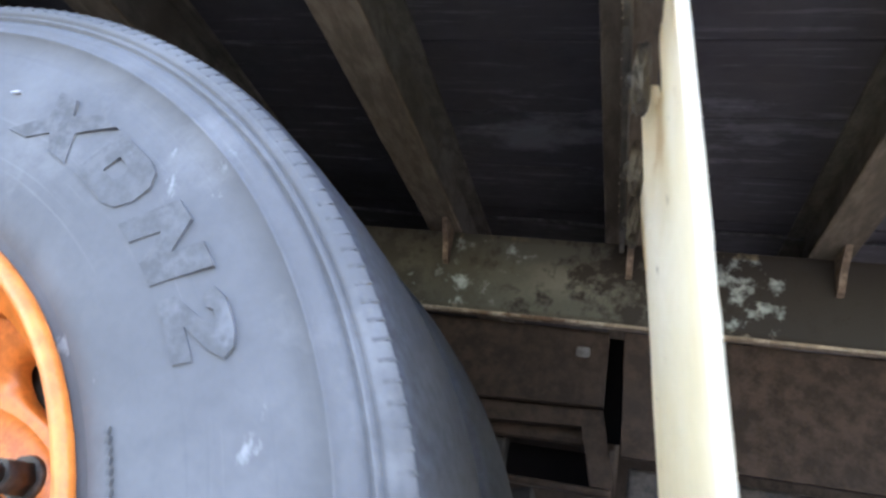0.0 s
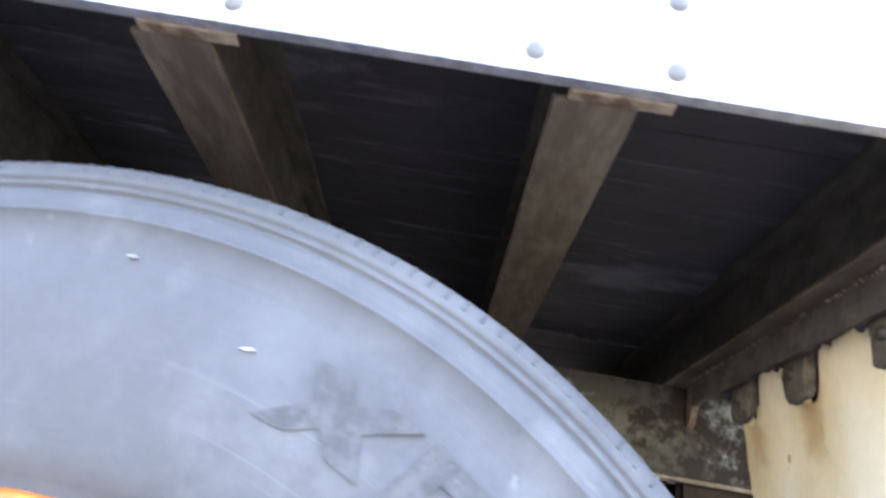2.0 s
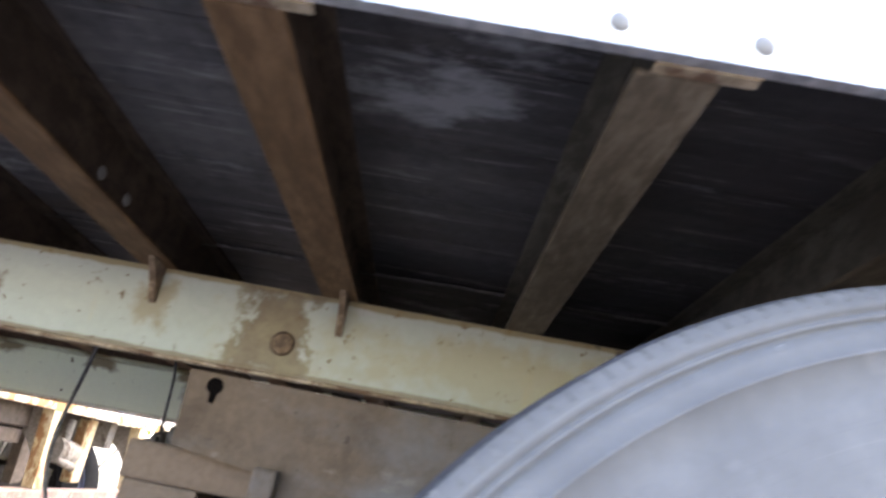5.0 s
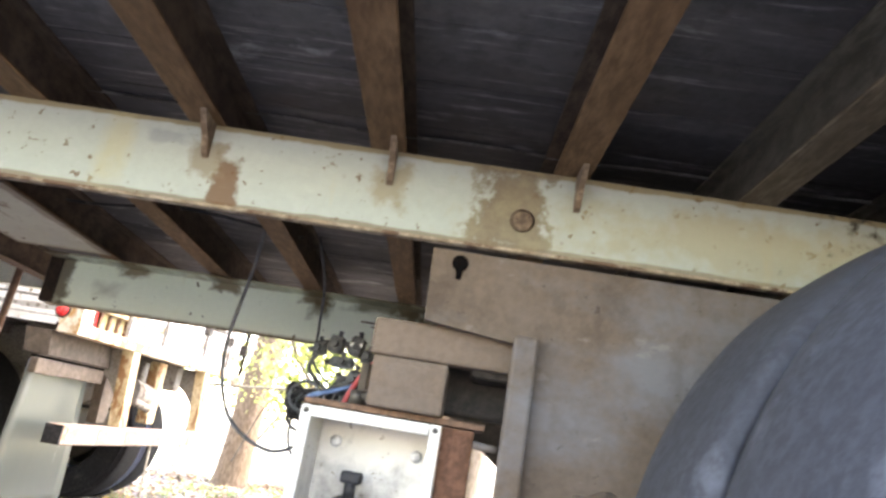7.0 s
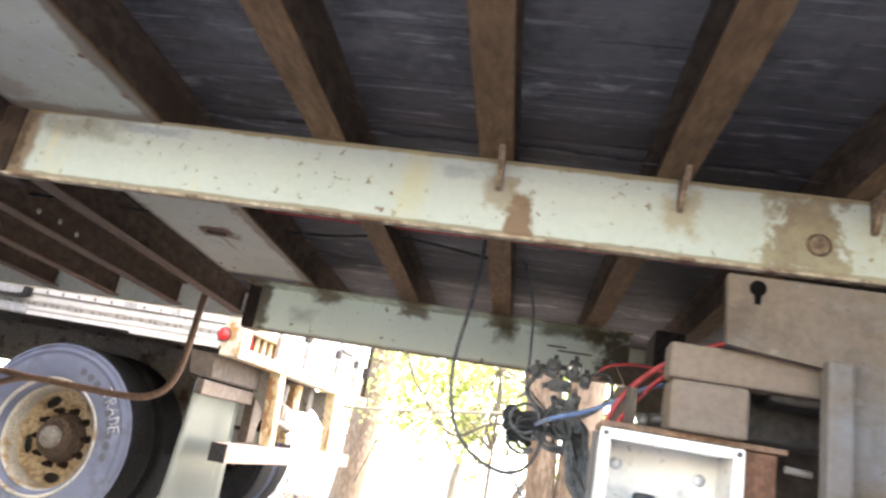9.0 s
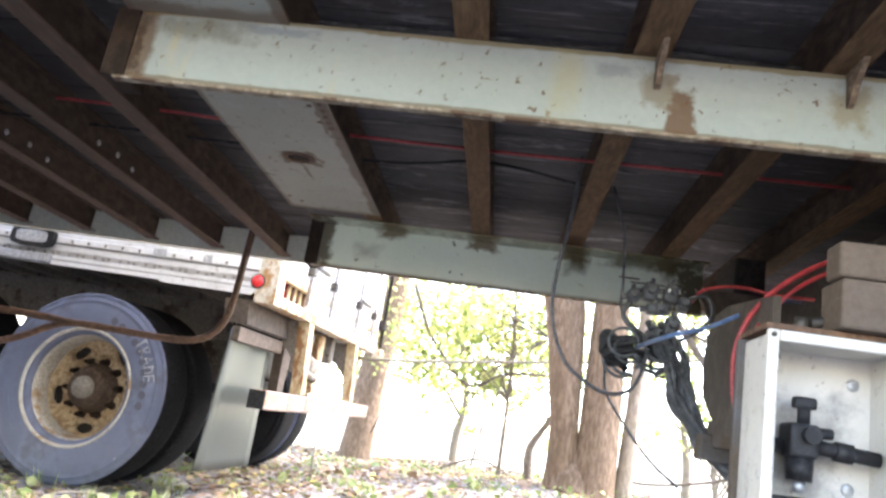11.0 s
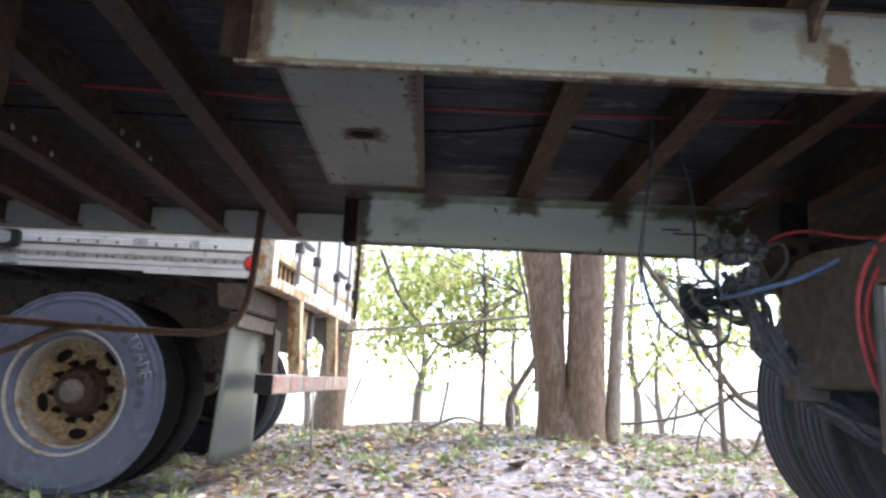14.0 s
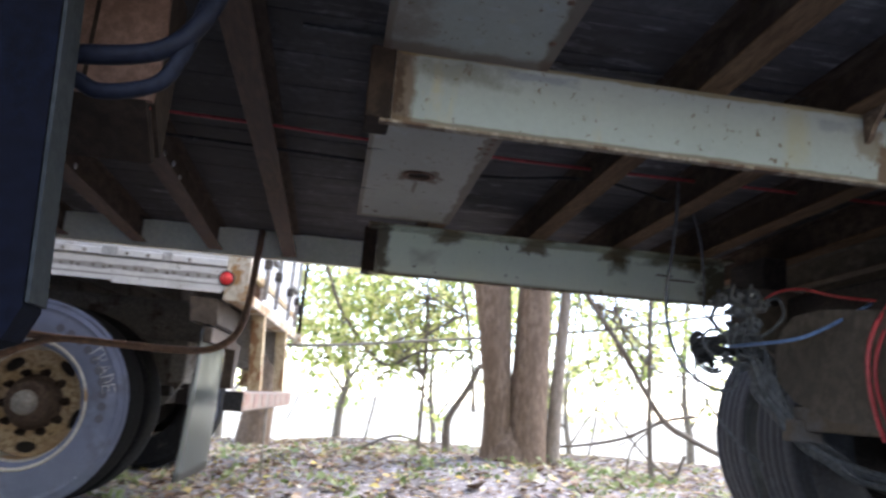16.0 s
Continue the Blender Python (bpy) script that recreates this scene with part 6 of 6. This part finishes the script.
for x, y, h, r, sd in ((-4.5, 13.5, 5, 0.09, 31), (-0.4, 14.0, 5.5, 0.08, 32), (1.6, 12.5, 5, 0.09, 33), (4.5, 13.0, 6, 0.11, 34), (-7.5, 14.5, 6, 0.12, 35), (3.0, 16.0, 5, 0.1, 36)):
    z0 = gz(x, y)
    tree("slender tree at the edge of the pale field",
         [([(x, y, z0 - 0.1), (x + 0.05, y, z0 + 1), (x - 0.1, y, z0 + 2.4), (x + 0.1, y, z0 + h)], r, 0.03)],
         [([(x, y, z0 + 1.3), (x + 0.6, y, z0 + 2.2), (x + 1.2, y, z0 + 2.7)], 0.03, 0.01), ([(x, y, z0 + 1.6), (x - 0.7, y, z0 + 2.5), (x - 1.2, y, z0 + 2.9)], 0.03, 0.01)],
         (x, y, z0 + 2.9), (1.0, 0.6, 0.9), 700, sd, M_twig, 0.13)


def shrub(label, stems, leaf_spots, n, size, seed, material=M_twig):
    s_ = thing("shrub", label, "shrub", group="undergrowth along the edge")
    for pts, r, r_end in stems:
        part("stem", tube(bmesh.new(), pts, r, 7, 6, r_end, 0.2), material, s_)
    if n:
        rnd = random.Random(seed)
        cs = []
        for i in range(n):
            c, sp = rnd.choice(leaf_spots)
            cs.append(Vector(c) + Vector((rnd.gauss(0, sp), rnd.gauss(0, sp * 0.8), rnd.gauss(0, sp * 0.75))))
        leaves_mesh("foliage", cs, size, M_leaf, s_, "stuff", "", seed)
    return s_


def spread_twigs(base, tip_box, n, seed, r=0.006):
    """Thin side twigs from points on a stem into a box of air."""
    rnd = random.Random(seed)
    out = []
    for i in range(n):
        b = Vector(rnd.choice(base))
        e = Vector(tuple(rnd.uniform(a, c) for a, c in tip_box))
        m = (b + e) / 2 + Vector((rnd.uniform(-0.12, 0.12), rnd.uniform(-0.1, 0.1), rnd.uniform(-0.05, 0.15)))
        out.append(([tuple(b), tuple(m), tuple(e)], r * rnd.uniform(0.6, 1.4), 0.002))
    return out


Y6 = 6.2
brA = [(-2.30, Y6, 1.76), (-2.12, Y6, 1.36), (-1.92, Y6, 1.10), (-1.72, Y6, 0.90), (-1.56, Y6, 0.88), (-1.31, Y6, 1.02), (-0.84, Y6, 1.07)]
tw = spread_twigs([(-1.28, Y6, 1.2), (-1.27, Y6, 0.8), (-1.3, Y6, 1.5), (-0.95, Y6, 1.4)], ((-2.2, -0.7), (5.7, 6.8), (0.4, 1.9)), 60, 5)
shrub("leafy shrub with crooked dark stems",
      [(brA, 0.020, 0.012), ([(-1.27, Y6, gz(-1.27, Y6) - 0.03), (-1.27, Y6, 0.66), (-1.28, Y6, 1.21), (-1.33, Y6, 1.9)], 0.022, 0.012),
       ([(-0.78, Y6, 0.5), (-0.81, Y6, 0.84), (-0.90, Y6, 1.36), (-0.99, Y6, 1.73), (-1.0, Y6, 2.2)], 0.020, 0.012),
       ([(-1.00, Y6, gz(-1.0, Y6) - 0.03), (-1.02, Y6, 0.30), (-1.0, Y6, 0.45), (-0.83, Y6, 0.74), (-0.75, Y6, 0.95)], 0.045, 0.025),
       ([(-1.79, Y6, 0.10), (-1.54, Y6, 0.22), (-1.33, Y6, 0.21), (-1.05, Y6, 0.07)], 0.013, 0.009),
       ([(-2.48, Y6, 0.30), (-2.25, Y6, 0.88), (-1.94, Y6, 1.10)], 0.008, 0.006),
       ([(-0.89, Y6, 1.04), (-1.30, Y6, 0.66), (-1.56, Y6, 0.81), (-1.76, Y6, 0.69)], 0.010, 0.005),
       ([(-1.31, Y6, 1.13), (-1.40, Y6, 0.71), (-1.50, Y6, 0.45)], 0.008, 0.004)] + tw,
      [((-2.25, 6.3, 1.55), 0.22), ((-1.9, 6.4, 1.35), 0.22), ((-2.0, 6.2, 0.95), 0.16), ((-1.55, 6.4, 1.45), 0.22), ((-1.25, 6.5, 1.3), 0.2), ((-2.35, 6.6, 1.15), 0.2), ((-1.0, 6.5, 1.55), 0.2), ((-1.75, 6.5, 1.7), 0.25), ((-1.45, 6.4, 0.95), 0.12)],
      3000, 0.056, 21)
Y5 = 5.4
tw = spread_twigs([(0.34, Y5, 1.14), (0.26, Y5, 1.5), (0.59, Y5, 1.2), (0.1, Y5, 1.5)], ((-0.2, 1.1), (5.2, 5.9), (0.3, 1.9)), 56, 6)
shrub("tangle of bare vines and thin stems",
      [([(-0.05, Y5, 1.95), (-0.01, Y5, 1.63), (0.34, Y5, 1.14), (0.69, Y5, 0.61), (0.94, Y5, 0.45), (1.3, Y5, 0.3)], 0.022, 0.026), ([(-0.05, Y5, 1.8), (-0.04, Y5, 1.49), (0.07, Y5, 0.94), (0.46, Y5, 0.38), (0.84, Y5, 0.06)], 0.010, 0.009),
       ([(-0.35, Y5, 0.32), (-0.11, Y5, 0.30), (0.37, Y5, 0.40), (0.73, Y5, 0.57), (1.0, Y5, 0.63)], 0.011, 0.016), ([(0.59, Y5, 1.9), (0.59, Y5, 1.28), (0.60, Y5, 0.52), (0.63, Y5, gz(0.63, Y5) - 0.03)], 0.020, 0.026),
       ([(-0.13, Y5, 0.07), (0.37, Y5, 0.36), (0.68, Y5, 0.57)], 0.005, 0.005), ([(0.91, Y5, 0.30), (0.85, Y5, 0.15), (0.75, Y5, gz(0.75, Y5))], 0.016, 0.02),
       ([(0.24, Y5, 1.9), (0.26, Y5, 1.64), (0.34, Y5, 1.32), (0.61, Y5, 1.01), (1.0, Y5, 0.94)], 0.012, 0.01), ([(0.40, Y5, gz(0.4, Y5)), (0.46, Y5, 0.34), (0.68, Y5, 0.57), (0.83, Y5, 0.89), (0.9, Y5, 1.3)], 0.010, 0.006)] + tw,
      [((0.2, 5.6, 1.7), 0.16), ((0.7, 5.7, 1.55), 0.2), ((0.95, 5.6, 1.35), 0.15), ((-0.15, 5.6, 1.6), 0.12)], 330, 0.06, 22)
fol = [((x, 9.2 + 0.5 * math.sin(3 * x), z), 0.4) for x, z in ((-4.0, 1.6), (-3.2, 1.2), (-2.4, 1.9), (-1.6, 2.0), (-1.0, 1.5), (-0.3, 2.1), (0.6, 1.9), (1.4, 1.5), (2.2, 1.9), (-2.0, 1.1), (-4.8, 2.0))]
shrub("loose screen of yellow-green foliage behind the trunks",
      [([(x, 9.2, gz(x, 9.2) - 0.05), (x + 0.1, 9.2, 0.8), (x - 0.1, 9.3, 1.6), (x + 0.1, 9.3, 2.4)], 0.018, 0.006) for x in (-4.2, -1.75, 1.3)], fol, 5200, 0.075, 23)
cab = thing("slack_cable", "grey cable strung slackly through the trees", "cable")
part("strand", tube(bmesh.new(), [(-4.2, 5.75, 0.86), (-2.48, 5.6, 0.93), (-1.43, 5.6, 1.06), (-0.29, 5.6, 1.23), (0.55, 5.6, 1.38), (2.6, 5.6, 1.85)], 0.013, 8), M_twigpale, cab)

# ---- what lies on the ground ----
rnd = random.Random(9)
cs = []
while len(cs) < 33000:
    x, y = rnd.uniform(-6, 3.5), 0.2 + 8.8 * rnd.random() ** 0.95
    d = 0.35 + 0.5 * min(1, max(0, (y - 2.2) / 2)) + 0.7 * noise.noise(Vector((x * 1.3, y * 1.3, 1)))
    if rnd.random() < d:
        cs.append((x, y, gz(x, y) + rnd.uniform(0.003, 0.022)))
litter = leaves_mesh("leaf_litter", cs, 0.050, M_litter, None, "stuff", "fallen brown, yellow and green leaves over the soil", 7, 1.05)
litter["category"] = "leaves"
cs = []
for i in range(300):
    x, y = rnd.uniform(-6, 3.5), rnd.uniform(2.0, 8)
    cs.append((x, y, gz(x, y) + rnd.uniform(0.01, 0.03)))
big = leaves_mesh("broad_leaves", cs, 0.10, M_litter, None, "stuff", "larger fallen leaves, yellow and brown", 8, 1.0)
big["category"] = "leaves"
V, F = [], []
for i in range(6500):
    x, y = rnd.uniform(-6, 3.5), 7.0 * rnd.random() ** 1.8
    r = rnd.uniform(0.005, 0.020)
    z = gz(x, y)
    n = len(V)
    a0 = rnd.uniform(0, 6)
    for k in range(5):
        a = a0 + 2 * math.pi * k / 5
        V.append((x + r * math.cos(a) * rnd.uniform(0.7, 1.2), y + r * math.sin(a) * rnd.uniform(0.7, 1.2), z - 0.004))
    V.append((x + rnd.uniform(-0.3, 0.3) * r, y + rnd.uniform(-0.3, 0.3) * r, z + r * rnd.uniform(0.4, 0.9)))
    F += [(n + k, n + (k + 1) % 5, n + 5) for k in range(5)]
me = bpy.data.meshes.new("gravel")
me.from_pydata(V, [], F)
me.materials.append(leaf_mat("gravel_stones", [(0.0, (0.17, 0.16, 0.16)), (0.6, (0.30, 0.285, 0.295)), (1.0, (0.50, 0.48, 0.49))], 0.0, 0.9))
tagged(new("gravel", me), "small grey stones in the soil", "gravel", kind="stuff")
cs = []
for i in range(150):
    cx, cy = rnd.uniform(-5, 2.4), 0.6 + 6.9 * rnd.random() ** 1.3
    if i < 9:
        cx, cy = [(-3.35, 2.55), (-3.15, 2.45), (-2.75, 2.5), (-2.55, 2.65), (-1.2, 4.0), (-1.05, 4.1), (-0.1, 3.9), (0.0, 4.05), (-1.9, 3.6)][i]
    for j in range(rnd.randint(6, 26)):
        x, y = cx + rnd.gauss(0, 0.07), cy + rnd.gauss(0, 0.07)
        cs.append((x, y, gz(x, y) + rnd.uniform(0.01, 0.075)))
weeds = leaves_mesh("weeds", cs, 0.046, M_weed, None, "stuff", "low green weeds pushing through the leaves", 17, 0.5)
weeds["category"] = "weeds"
V, F = [], []
for i in range(130):
    cx, cy = rnd.uniform(-4.6, 1.6), 0.8 + 5.6 * rnd.random() ** 1.4
    if i < 14:
        cx, cy = -3.4 + 0.11 * i + rnd.uniform(-0.05, 0.05), 2.45 + rnd.uniform(-0.15, 0.2)
    for j in range(rnd.randint(5, 16)):
        x, y = cx + rnd.gauss(0, 0.035), cy + rnd.gauss(0, 0.035)
        a, hgt, w = rnd.uniform(0, 6.28), rnd.uniform(0.03, 0.095), rnd.uniform(0.002, 0.005)
        z = gz(x, y)
        lx, ly = rnd.gauss(0, 0.35) * hgt, rnd.gauss(0, 0.35) * hgt
        n = len(V)
        V += [(x - w * math.cos(a), y - w * math.sin(a), z - 0.004), (x + w * math.cos(a), y + w * math.sin(a), z - 0.004),
              (x + 0.5 * lx + w * math.cos(a), y + 0.5 * ly + w * math.sin(a), z + 0.6 * hgt), (x + 0.5 * lx - w * math.cos(a), y + 0.5 * ly - w * math.sin(a), z + 0.6 * hgt), (x + lx, y + ly, z + hgt)]
        F += [(n, n + 1, n + 2, n + 3), (n + 3, n + 2, n + 4)]
me = bpy.data.meshes.new("grass")
me.from_pydata(V, [], F)
me.materials.append(leaf_mat("pale_grass", [(0.0, (0.16, 0.24, 0.07)), (0.6, (0.30, 0.38, 0.16)), (1.0, (0.46, 0.46, 0.28))], 0.4, 0.6))
tagged(new("grass", me), "thin pale green grass tufts in the soil", "grass", kind="stuff")
for i in range(16):
    x, y = rnd.uniform(-4, 1.5), rnd.uniform(2.6, 6.5)
    a, L = rnd.uniform(0, 6.28), rnd.uniform(0.25, 0.8)
    tw_ = tube(bmesh.new(), [(x + t_ * L * math.cos(a + 0.3 * t_), y + t_ * L * math.sin(a + 0.3 * t_), gz(x + t_ * L * math.cos(a + 0.3 * t_), y + t_ * L * math.sin(a + 0.3 * t_)) + 0.012 + 0.02 * math.sin(3 * t_)) for t_ in (0, 0.35, 0.7, 1.0)], 0.005, 6, 4, 0.003)
    tagged(part("fallen_twig", tw_, M_twigpale), "pale dry twig lying on the leaves", "twig", "twigs on the ground")

for o in list(scene.objects):
    if not o.parent and o not in (trailer, cam, sun):
        o.matrix_basis = LEAN @ o.matrix_basis
